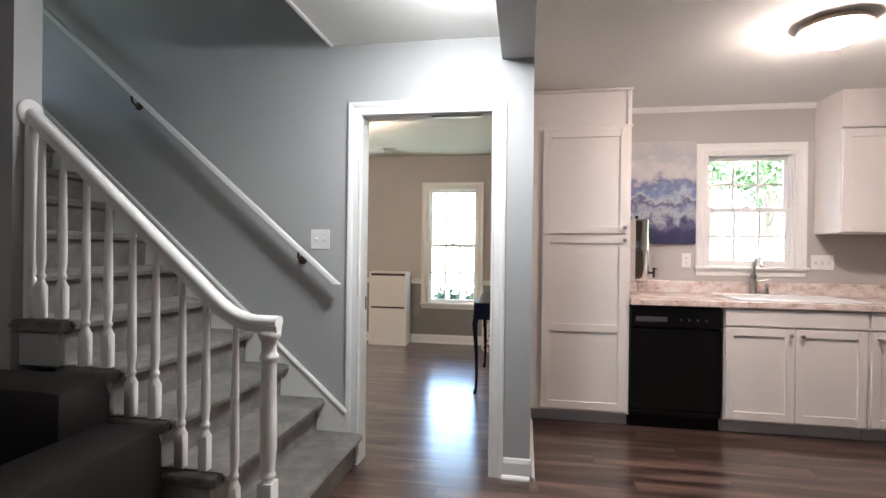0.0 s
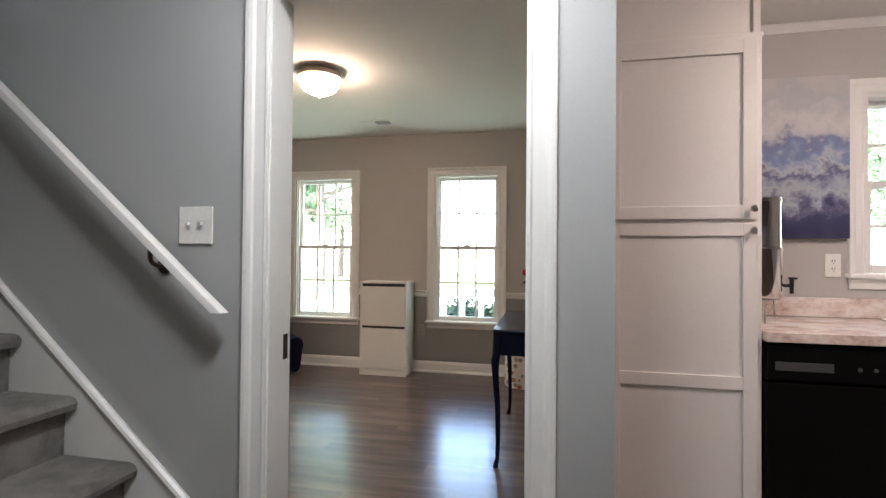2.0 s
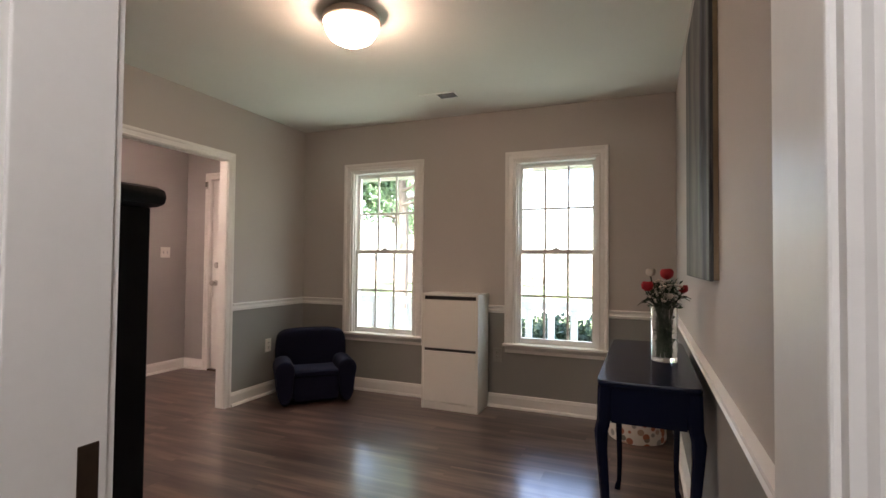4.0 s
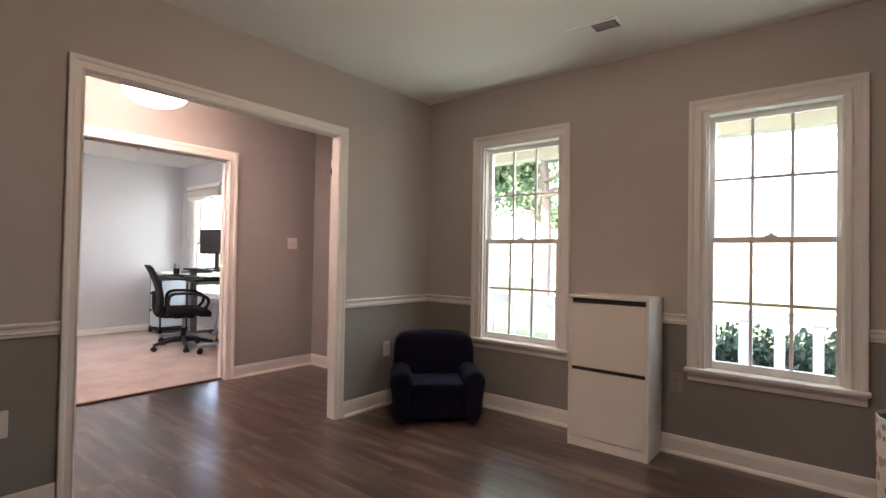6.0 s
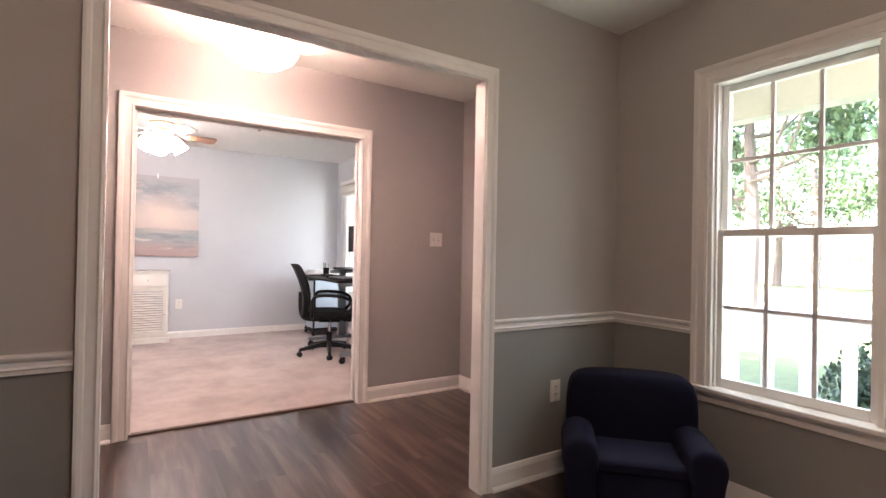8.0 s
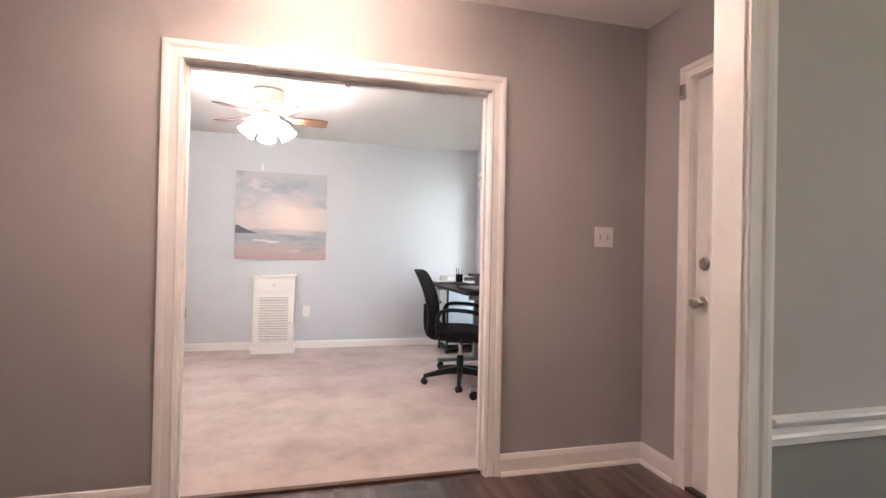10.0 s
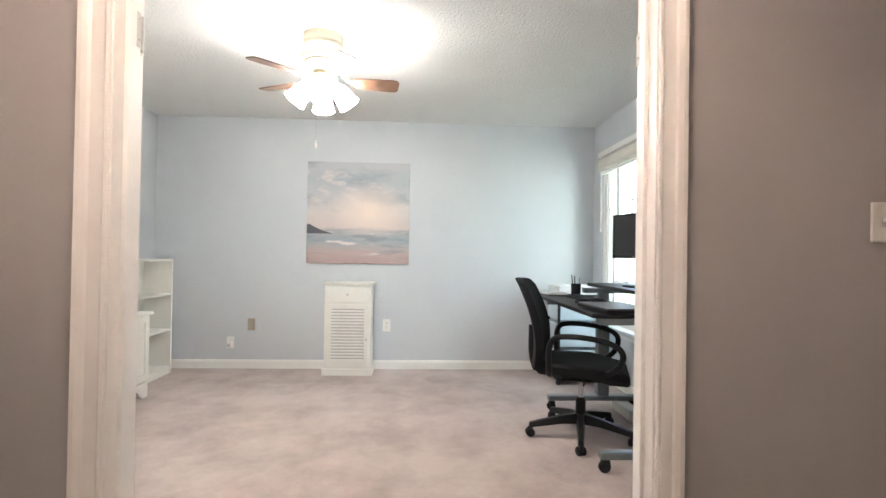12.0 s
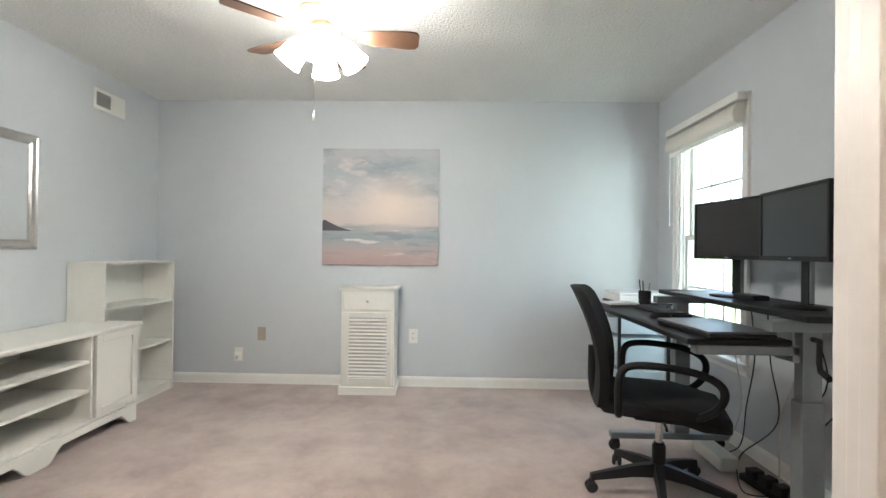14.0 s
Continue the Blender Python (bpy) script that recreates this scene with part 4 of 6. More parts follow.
def rail_z(x):
    """Height of the handrail's middle over the floor, by distance from the newel."""
    d, slope, soft = -x - 0.135, 0.885, 0.09
    if abs(d) < soft:
        return 0.968 + slope * (d + soft) ** 2 / (4 * soft)
    return 0.968 + slope * max(0.0, d)


for x, step in ((-0.141, 1), (-0.268, 2), (-0.373, 2), (-0.493, 3), (-0.600, 3), (-0.712, 4), (-0.818, 4), (-0.932, 5), (-1.036, 5)):
    baluster(x, (step - 1) * RISE, rail_z(x) - RISE - 0.03)
bm = bmesh.new()
box(bm, -1.1025, -1.080, -0.02, 0.02, 4 * RISE, 1.78 - RISE, 0.003)
part("half_baluster", bm, TRIM, balustrade)
bm = bmesh.new()
box(bm, -0.030, 0.030, -0.030, 0.030, 0.0, 0.17, 0.004)
lathe(bm, [(0.027, 0.17), (0.022, 0.18), (0.029, 0.188), (0.030, 0.198), (0.025, 0.206), (0.026, 0.215), (0.032, 0.30), (0.031, 0.42), (0.028, 0.625), (0.029, 0.632), (0.036, 0.643), (0.036, 0.654), (0.029, 0.663), (0.028, 0.69), (0.032, 0.712), (0.036, 0.716), (0.043, 0.728), (0.043, 0.742), (0.038, 0.750)], seg=28)
part("newel", bm, TRIM, balustrade, "turned white newel post", True)
sec = [(-0.020, -0.033), (0.020, -0.033), (0.021, -0.010), (0.029, -0.004), (0.031, 0.006), (0.025, 0.020), (0.012, 0.028), (-0.012, 0.028), (-0.025, 0.020), (-0.031, 0.006), (-0.029, -0.004), (-0.021, -0.010)]
xs = [0.040, 0.0, -0.03] + [-0.045 - 0.0125 * k for k in range(16)] + [-0.4, -0.7, -1.0, -1.085]
bm = bmesh.new()
rings = []
for i, x in enumerate(xs):
    xa, xb = xs[max(i - 1, 0)], xs[min(i + 1, len(xs) - 1)]
    ang = math.atan2(rail_z(xb) - rail_z(xa), xa - xb)
    rings.append([bm.verts.new((x + u * math.sin(ang), o, rail_z(x) - RISE + u * math.cos(ang))) for o, u in sec])
for a, b in zip(rings, rings[1:]):
    for k in range(12):
        bm.faces.new((a[k], a[(k + 1) % 12], b[(k + 1) % 12], b[k]))
bm.faces.new(rings[0][::-1])
bm.faces.new(rings[-1])
part("handrail", bm, TRIM, balustrade, "", True)
part("rosette", turned([(0.055, 0), (0.055, 0.012), (0.045, 0.02), (0, 0.02)], m=pose(-1.1028, 0.0, rail_z(-1.09) - RISE, 0, 90, 0), seg=24), TRIM, balustrade, "round wall rosette", True)

# wall handrail on brackets
grab = thing("wall_handrail", (-0.946, 2.225, 1.036), "white wooden wall handrail on dark brackets", "handrail")
d = Vector((-2.03, 0, 1.740))
bm = bmesh.new()
sec2 = [(o * 1.05, u * 0.82) for o, u in [(-0.015, -0.024), (0.015, -0.024), (0.018, -0.021), (0.018, 0.006), (0.017, 0.013), (0.012, 0.018), (-0.012, 0.018), (-0.017, 0.013), (-0.018, 0.006), (-0.018, -0.021)]]
ra, rb = [], []
for o, u in sec2:
    k = (0.0148 - u) / d.z      # the foot is cut level
    ra.append(bm.verts.new((d.x * k, o, 0.0148)))
    rb.append(bm.verts.new((d.x * 1.25, o, d.z * 1.25 + u)))
for k in range(10):
    bm.faces.new((ra[k], ra[(k + 1) % 10], rb[(k + 1) % 10], rb[k]))
bm.faces.new(ra[::-1])
bm.faces.new(rb)
part("rail", bm, TRIM, grab, "", True)
for k in (0.128, 0.675, 1.1):
    p = d * k
    bm = bmesh.new()
    tube(bm, arc([p + Vector((0, 0, -0.028)), p + Vector((0, 0.004, -0.06)), p + Vector((0, 0.03, -0.075)), p + Vector((0, 0.058, -0.075))], 4), 0.007, 8)
    lathe(bm, [(0.026, 0), (0.026, 0.006), (0.012, 0.012), (0, 0.012)], m=pose(p.x, 0.064, p.z - 0.075, 90, 0, 0), seg=16)
    part("bracket", bm, BRONZE, grab, "dark metal bracket", True)


def wall_plate(name, at, out, w, h, label, toggles=0, sockets=0, material=None, group=""):
    """A switch or socket plate; out is the wall's normal as a turn about z (0 faces -y)."""
    root = thing(name, at, label, name.replace("_", " "), group, out)
    part("plate", block(-w / 2, w / 2, -0.007, 0.0, -h / 2, h / 2, 0.003), material or PLATE, root)
    for i in range(toggles):
        x = (i - (toggles - 1) / 2) * 0.046
        part("collar", block(x - 0.006, x + 0.006, -0.0085, -0.006, -0.014, 0.014), TOE, root)
        bm = bmesh.new()
        box(bm, x - 0.004, x + 0.004, -0.02, -0.006, 0.0, 0.011, 0.0015)
        part("toggle", bm, material or PLATE, root)
    face = material or PLATE
    for i in range(sockets):
        z = (i - (sockets - 1) / 2) * 0.040
        bm = bmesh.new()
        lathe(bm, [(0.017, 0), (0.017, 0.002), (0, 0.002)], m=pose(0, -0.007, z, 90, 0, 0), seg=18)
        sock = part("socket", bm, face, root)
        # raised dark blocks in place of holes, coloured as their shaded inside
        bm = bmesh.new()
        for x in (-0.006, 0.006):
            box(bm, x - 0.0015, x + 0.0015, -0.0105, -0.0085, z, z + 0.009)
        box(bm, -0.002, 0.002, -0.0105, -0.0085, z - 0.010, z - 0.006)
        part("slot", bm, SLOT_SHADE, sock)
    return root


wall_plate("light_switch", (-1.098, 2.29, 1.308), 0, 0.117, 0.115, "white double toggle switch plate beside the doorway", 2, 0)
wall_plate("light_switch", (-4.98, 5.722, 1.285), 90, 0.117, 0.115, "white double toggle switch plate on the hall wall", 2, 0)
wall_plate("wall_socket", (-3.355, 3.195, 0.42), 90, 0.072, 0.118, "white double socket under the chair rail", 0, 2)
wall_plate("wall_socket", (-3.355, 5.505, 0.44), 90, 0.072, 0.118, "white double socket behind the armchair", 0, 2)
wall_plate("wall_socket", (-1.337, 5.99, 0.43), 0, 0.072, 0.118, "grey painted double socket beside the shoe cabinet", 0, 2, surface("painted over plate", (0.33, 0.325, 0.31), 0.5))
wall_plate("wall_socket", (1.395, 3.85, 1.187), 0, 0.072, 0.118, "white socket on the kitchen wall", 0, 2)
wall_plate("light_switch", (2.395, 3.85, 1.187), 0, 0.165, 0.118, "white triple switch plate beside the window", 3, 0)

# dark sofa at the foot of the stairs
sofa = thing("sofa", (-1.42, 0.98, 0), "dark brown leather sofa beside the stairs", "sofa")
part("base", block(-1.2, 0.10, -0.75, 0.22, 0.06, 0.40, 0.04), BROWN_LEATHER, sofa, "", True)
bm = block(-1.2, -0.02, -0.02, 0.24, 0.40, 0.78, 0.09)
part("back_cushion", bm, BROWN_LEATHER, sofa, "", True)
bm = block(-0.10, 0.20, -0.76, 0.24, 0.06, 0.60, 0.08)
part("arm", bm, BROWN_LEATHER, sofa, "", True)
part("seat_cushion", block(-1.15, -0.11, -0.74, -0.03, 0.40, 0.50, 0.05), BROWN_LEATHER, sofa, "", True)
for x, y in ((-1.1, -0.65), (0.1, -0.65), (-1.1, 0.15), (0.1, 0.15)):
    part("foot", turned([(0.02, 0), (0.03, 0.06)], (x, y, 0), 12), BLACK_WOOD, sofa)

# ---- kitchen ----


def shaker(parent, x0, x1, z0, z1, y, rail=0.055, mid=None):
    """A framed door standing proud of y: a recessed panel with stiles and rails."""
    t = 0.020
    leaf = part("door", block(x0 + rail - 0.004, x1 - rail + 0.004, y - t * 0.45, y, z0 + rail - 0.004, z1 - rail + 0.004), CABINET, parent)
    for a in (x0, x1 - rail):
        part("stile", block(a, a + rail, y - t, y - 0.0005, z0, z1, 0.002), CABINET, leaf)
    for a in [z0, z1 - rail] + ([mid - rail / 2] if mid else []):
        part("rail", block(x0 + rail, x1 - rail, y - t, y - 0.0005, a, a + rail, 0.002), CABINET, leaf)
    return leaf


def pull(x, y, z, parent):
    part("knob", turned([(0.006, 0), (0.006, 0.012), (0.013, 0.018), (0.015, 0.026), (0.010, 0.032), (0, 0.033)], m=pose(x, y, z, 90, 0, 0), seg=16), STEEL, parent, "small nickel knob", True)


YF = 3.24
pantry = thing("pantry_cabinet", (0.50, 3.54, 0), "tall off-white shaker pantry cabinet", "cabinet")
o = Vector((0.50, 3.54, 0))
L = lambda x: x - o.x
part("body", block(L(0.134), L(0.835), YF - 3.54, 0.308, 0.09, 2.155, 0.002), CABINET, pantry)
part("toe_kick", block(L(0.134), L(0.835), YF - 3.54 + 0.06, 0.30, 0.0, 0.089), TOE, pantry)
up = shaker(pantry, L(0.218), L(0.812), 1.385, 2.135, YF - 3.54 - 0.001)
pull(L(0.790), YF - 3.562, 1.425, up)
lo = shaker(pantry, L(0.218), L(0.812), 0.110, 1.368, YF - 3.54 - 0.001, mid=0.70)
pull(L(0.790), YF - 3.562, 1.335, lo)
soffit = tagged(thing("trim_soffit", (0.50, 3.54, 2.156), "off-white boxed soffit above the pantry", "soffit"), kind="structure")
part("box", block(L(0.134), L(0.835), -0.26, 0.308, 0, H1 - 2.158, 0.002), CABINET, soffit)
bm = bmesh.new()
box(bm, L(0.134), L(0.850), -0.286, -0.261, 0.0, 0.022, 0.005)
box(bm, L(0.812), L(0.842), -0.272, -0.261, 0.022, H1 - 2.18, 0.003)
box(bm, L(0.134), L(0.85), -0.285, -0.261, H1 - 2.18, H1 - 2.159, 0.006)
part("moulding", bm, CABINET, soffit)

dw = thing("dishwasher", (1.145, 3.53, 0), "black built-in dishwasher with a control strip", "dishwasher")
part("body", block(-0.302, 0.302, -0.27, 0.30, 0.10, 0.872, 0.002), BLACK_APPL, dw)
door = part("door", block(-0.302, 0.302, -0.308, -0.271, 0.145, 0.715, 0.006), BLACK_APPL, dw)
panel = part("control_panel", block(-0.302, 0.302, -0.314, -0.271, 0.722, 0.868, 0.008), BLACK_APPL, dw)
part("label_bar", block(-0.27, -0.06, -0.3155, -0.3138, 0.765, 0.80, 0.0005), GRAPHITE, panel, "grey printed control legend")
for i in range(4):
    part("button", turned([(0.008, 0), (0.008, 0.003), (0, 0.003)], m=pose(0.03 + i * 0.055, -0.314, 0.782, 90, 0, 0), seg=12), GRAPHITE, panel)
part("kick_plate", block(-0.30, 0.30, -0.262, -0.24, 0.004, 0.099), BLACK_APPL, dw)
part("lower_seam", block(-0.30, 0.30, -0.302, -0.271, 0.102, 0.141, 0.003), BLACK_APPL, dw)


def base_unit(x0, x1, doors, label):
    cx = (x0 + x1) / 2
    root = thing("base_cabinet", (cx, 3.54, 0), label, "cabinet", "base cabinets")
    part("body", block(x0 - cx + 0.002, x1 - cx - 0.002, YF - 3.54, 0.308, 0.09, 0.878, 0.002), CABINET, root)
    part("toe_kick", block(x0 - cx, x1 - cx, YF - 3.48, 0.3, 0, 0.089), TOE, root)
    part("drawer_front", block(x0 - cx + 0.008, x1 - cx - 0.008, YF - 3.561, YF - 3.541, 0.755, 0.868, 0.003), CABINET, root)
    w = (x1 - x0 - 0.016) / doors
    for i in range(doors):
        a = x0 - cx + 0.008 + i * w
        dr = shaker(root, a + 0.002, a + w - 0.002, 0.108, 0.742, YF - 3.541)
        pull(a + (w - 0.035 if i == 0 and doors > 1 else 0.035), YF - 3.562, 0.70, dr)


base_unit(1.458, 2.348, 2, "off-white shaker sink cabinet with two doors")
base_unit(2.352, 2.95, 1, "off-white shaker base cabinet with one door")
base_unit(2.954, 3.598, 1, "off-white shaker base cabinet with one door")
top = thing("worktop", (2.2, 3.5, 0.88), "pink veined laminate worktop with a backsplash", "worktop")
bm = bmesh.new()
X0, X1, S0, S1 = 0.838 - 2.2, 3.598 - 2.2, 1.60 - 2.2, 2.36 - 2.2
box(bm, X0, S0, -0.30, 0.35, 0, 0.042, 0.004)
box(bm, S1, X1, -0.30, 0.35, 0, 0.042, 0.004)
box(bm, S0, S1, -0.30, -0.20, 0, 0.042, 0.004)
box(bm, S0, S1, 0.24, 0.35, 0, 0.042, 0.004)
part("slab", bm, LAMINATE, top)
part("backsplash", block(X0, X1, 0.328, 0.349, 0.043, 0.142, 0.004), LAMINATE, top)
sink = thing("sink", (1.98, 3.52, 0.922), "white enamel drop-in kitchen sink", "sink")
bm = bmesh.new()
for a, b, c, e in ((-0.41, 0.41, -0.245, -0.205), (-0.41, 0.41, 0.17, 0.26), (-0.41, -0.37, -0.205, 0.17), (0.37, 0.41, -0.205, 0.17)):
    box(bm, a, b, c, e, 0.0, 0.014, 0.005)
part("rim", bm, SINK, sink, "", True)
bm = bmesh.new()
for a, b, c, e, f, g in ((-0.378, -0.37, -0.205, 0.17, -0.17, 0.006), (0.37, 0.378, -0.205, 0.17, -0.17, 0.006), (-0.37, 0.37, -0.213, -0.205, -0.17, 0.006), (-0.37, 0.37, 0.17, 0.178, -0.17, 0.006), (-0.37, 0.37, -0.205, 0.17, -0.18, -0.17)):
    box(bm, a, b, c, e, f, g)
part("basin", bm, SINK, sink)
tap = thing("faucet", (1.855, 3.735, 0.936), "brushed nickel pull-down kitchen faucet", "faucet")
part("body", turned([(0.030, 0), (0.030, 0.008), (0.024, 0.02), (0.020, 0.08), (0.022, 0.14), (0.017, 0.16), (0, 0.16)], seg=20), STEEL, tap, "", True)
part("spout", bar(arc([(0, 0, 0.155), (0, -0.01, 0.23), (0, -0.05, 0.285), (0, -0.11, 0.275), (0, -0.14, 0.22)], 5), 0.013, 12, 0.016), STEEL, tap, "", True)
part("lever", bar([(0.02, 0, 0.10), (0.05, -0.005, 0.105), (0.10, -0.02, 0.125)], 0.008, 8, 0.006), STEEL, tap, "", True)
part("sprayer", turned([(0.018, 0), (0.013, 0.03), (0.011, 0.05), (0.017, 0.075), (0, 0.085)], (0.11, 0.03, 0.0), 16), STEEL, tap, "", True)

wallcab = thing("wall_cabinet", (2.97, 3.67, 1.41), "off-white shaker wall cabinet", "cabinet")
part("body", block(-0.637, 0.628, -0.15, 0.178, 0, 0.755, 0.002), CABINET, wallcab)
for a in (-0.632, -0.004):
    shaker(wallcab, a, a + 0.622, 0.008, 0.745, -0.151)
soffit2 = tagged(thing("trim_soffit", (2.97, 3.67, 2.166), "off-white boxed soffit above the wall cabinet", "soffit"), kind="structure")
part("box", block(-0.637, 0.628, -0.165, 0.178, 0, H1 - 2.168, 0.002), CABINET, soffit2)
part("moulding", block(-0.648, 0.628, -0.18, -0.166, 0, 0.018, 0.003), CABINET, soffit2)
bm = bmesh.new()
profile_run(bm, [(0, 0), (0.006, 0), (0.012, 0.012), (0.03, 0.03), (0.034, 0.04), (0, 0.04)], (0.84, 3.85, H1 - 0.041), (2.33, 3.85, H1 - 0.041), (0, -1, 0))
setting("trim_crown", bm, TRIM, "white crown moulding along the kitchen ceiling", "trim")

def frame_bars(parent, axis, t0, t1, a0, a1, h):
    """The wooden stretcher behind a canvas, its bars between t0 and t1 off the wall."""
    for p, q, z0, z1 in ((a0, a0 + 0.035, 0.004, h - 0.004), (a1 - 0.035, a1, 0.004, h - 0.004), (a0 + 0.035, a1 - 0.035, 0.004, 0.039), (a0 + 0.035, a1 - 0.035, h - 0.039, h - 0.004)):
        part("stretcher_bar", block(*((t0, t1, p, q) if axis == "x" else (p, q, t0, t1)), z0, z1, 0.001), PALE_PINE, parent)


SEA = canvas("stormy sea and clouds", [(0.0, (0.045, 0.045, 0.10)), (0.15, (0.06, 0.06, 0.13)), (0.21, (0.14, 0.14, 0.22)), (0.27, (0.40, 0.43, 0.46)), (0.33, (0.28, 0.31, 0.40)), (0.38, (0.12, 0.12, 0.21)), (0.44, (0.44, 0.46, 0.50)),
                                       (0.51, (0.20, 0.26, 0.42)), (0.57, (0.19, 0.21, 0.34)), (0.64, (0.50, 0.49, 0.50)), (0.73, (0.58, 0.56, 0.55)), (0.86, (0.44, 0.45, 0.47)), (1.0, (0.52, 0.50, 0.49))], (2.4, 1.0, 3.4), 0.35, 0.55)
pic = thing("painting", (1.16, 3.835, 1.325), "blue and white abstract seascape canvas on the kitchen wall", "painting", "paintings")
part("canvas", block(-0.30, 0.297, -0.020, -0.002, 0, 0.835, 0.003), SEA, pic)
frame_bars(pic, "y", -0.0015, 0.0145, -0.296, 0.293, 0.835)

filt = thing("water_filter", (0.945, 3.56, 0.923), "stainless gravity water filter on a wire stand", "water filter")
filt.scale = (1, 1, 1.05)
part("stand", turned([(0.085, 0.10), (0.085, 0.108), (0.075, 0.108), (0.075, 0.10)], seg=28), CHROME, filt)
for a in (0.4, 2.5, 4.6):
    part("stand_leg", bar([(0.09 * math.cos(a), 0.09 * math.sin(a), 0), (0.08 * math.cos(a), 0.08 * math.sin(a), 0.104)], 0.004, 8), CHROME, filt)
part("lower_chamber", turned([(0.0, 0.109), (0.092, 0.109), (0.096, 0.118), (0.096, 0.315), (0.099, 0.322), (0.099, 0.332), (0, 0.332)], seg=36), CHROME, filt, "", True)
part("upper_chamber", turned([(0.0, 0.333), (0.090, 0.333), (0.092, 0.345), (0.092, 0.53), (0.096, 0.538), (0.094, 0.552), (0.05, 0.558), (0, 0.56)], seg=36), CHROME, filt, "", True)
part("lid_knob", turned([(0.006, 0.558), (0.012, 0.57), (0.016, 0.58), (0, 0.585)], seg=14), BLACK_PLASTIC, filt, "black lid knob", True)
bm = bar([(0.088, -0.03, 0.165), (0.128, -0.045, 0.165)], 0.008, 10)
tube(bm, [(0.120, -0.043, 0.195), (0.120, -0.043, 0.130)], 0.009, 10)
box(bm, 0.108, 0.142, -0.05, -0.036, 0.192, 0.202, 0.003)
part("spigot", bm, BLACK_PLASTIC, filt, "black plastic spigot", True)

# ---- dining room ----
shoe = thing("shoe_cabinet", (-1.66, 5.832, 0), "white flip-front shoe cabinet with two doors", "cabinet")
part("carcass", block(-0.247, 0.245, -0.112, 0.150, 0.0, 0.93, 0.002), WHITE_LAM, shoe)
part("top", block(-0.250, 0.248, -0.135, 0.152, 0.931, 0.948, 0.002), WHITE_LAM, shoe)
for z0, z1 in ((0.065, 0.475), (0.50, 0.898)):
    part("flip_door", block(-0.228, 0.226, -0.131, -0.113, z0, z1, 0.002), WHITE_LAM, shoe)
# near-black strips on the carcass paint the shade of the finger openings
for z0, z1 in ((0.476, 0.499), (0.899, 0.928)):
    part("gap", block(-0.226, 0.224, -0.118, -0.1125, z0, z1), SLOT_SHADE, shoe, "dark strip drawn for the shade above each flip door")
for a, b in ((-0.247, -0.229), (0.227, 0.245)):
    part("side_edge", block(a, b, -0.131, -0.1125, 0.0, 0.93, 0.001), WHITE_LAM, shoe)
part("plinth", block(-0.228, 0.226, -0.128, -0.1125, 0.0, 0.058, 0.002), WHITE_LAM, shoe)

chair = thing("kids_armchair", (-2.925, 5.60, 0), "small navy upholstered children's armchair in the corner", "armchair", turn=45)
CH = NAVY_CLOTH


def soft(name, x0, x1, y0, y1, z0, z1, bev, parent, label=""):
    bm = bmesh.new()
    box(bm, x0, x1, y0, y1, z0, z1)
    bmesh.ops.subdivide_edges(bm, edges=bm.edges[:], cuts=3, use_grid_fill=True)
    es = [e for e in bm.edges if len(e.link_faces) == 2 and e.calc_face_angle(0) > 0.5]
    bmesh.ops.bevel(bm, geom=es, offset=bev, segments=4, profile=0.5, affect="EDGES")
    bm.normal_update()
    lumpy(bm, 0.006, 9.0)
    return part(name, bm, CH, parent, label, True)


soft("seat", -0.19, 0.19, -0.24, 0.16, 0.02, 0.275, 0.03, chair)
bm = bmesh.new()
prof = [(x * 1.06, z) for x, z in [(-0.285, 0.05), (-0.295, 0.30), (-0.295, 0.50), (-0.27, 0.57), (-0.19, 0.595), (0.0, 0.60), (0.19, 0.595), (0.27, 0.57), (0.295, 0.50), (0.295, 0.30), (0.285, 0.05)]]
rows_b = []
for y, k, dz in ((0.055, 0.93, -0.02), (0.075, 0.98, -0.004), (0.11, 1.0, 0.0), (0.20, 1.0, 0.0), (0.235, 0.97, -0.01), (0.25, 0.92, -0.03)):
    rows_b.append([bm.verts.new((x * k, y, z + (dz if z > 0.3 else 0))) for x, z in prof])
for a, b in zip(rows_b, rows_b[1:]):
    for i in range(len(prof) - 1):
        bm.faces.new((a[i], a[i + 1], b[i + 1], b[i]))
    bm.faces.new((a[-1], a[0], b[0], b[-1]))
bm.faces.new(rows_b[0])
bm.faces.new(rows_b[-1][::-1])
def smoothed(ob):
    m = ob.modifiers.new("smooth", "SUBSURF")
    m.levels = m.render_levels = 2
    return ob


smoothed(part("backrest", bm, CH, chair, "", True))
for s in (-1, 1):
    bm = bmesh.new()
    sect = [(0.195, 0.0), (0.315, 0.0), (0.32, 0.22), (0.342, 0.27), (0.335, 0.335), (0.285, 0.372), (0.225, 0.372), (0.18, 0.335), (0.175, 0.27), (0.192, 0.22)]
    rr = []
    for y, k in ((-0.27, 0.90), (-0.285 + 0.03, 0.98), (-0.22, 1.0), (0.05, 1.0), (0.10, 1.0)):
        rr.append([bm.verts.new((s * (0.256 + (x - 0.256) * k), y, z * (0.5 + 0.5 * k) if z > 0.1 else z)) for x, z in sect])
    for a, b in zip(rr, rr[1:]):
        for i in range(10):
            bm.faces.new((a[i], a[(i + 1) % 10], b[(i + 1) % 10], b[i]))
    bm.faces.new(rr[0])
    bm.faces.new(rr[-1][::-1])
    smoothed(part("arm", bm, CH, chair, "", True))
soft("seat_cushion", -0.195, 0.195, -0.255, 0.06, 0.225, 0.285, 0.028, chair)

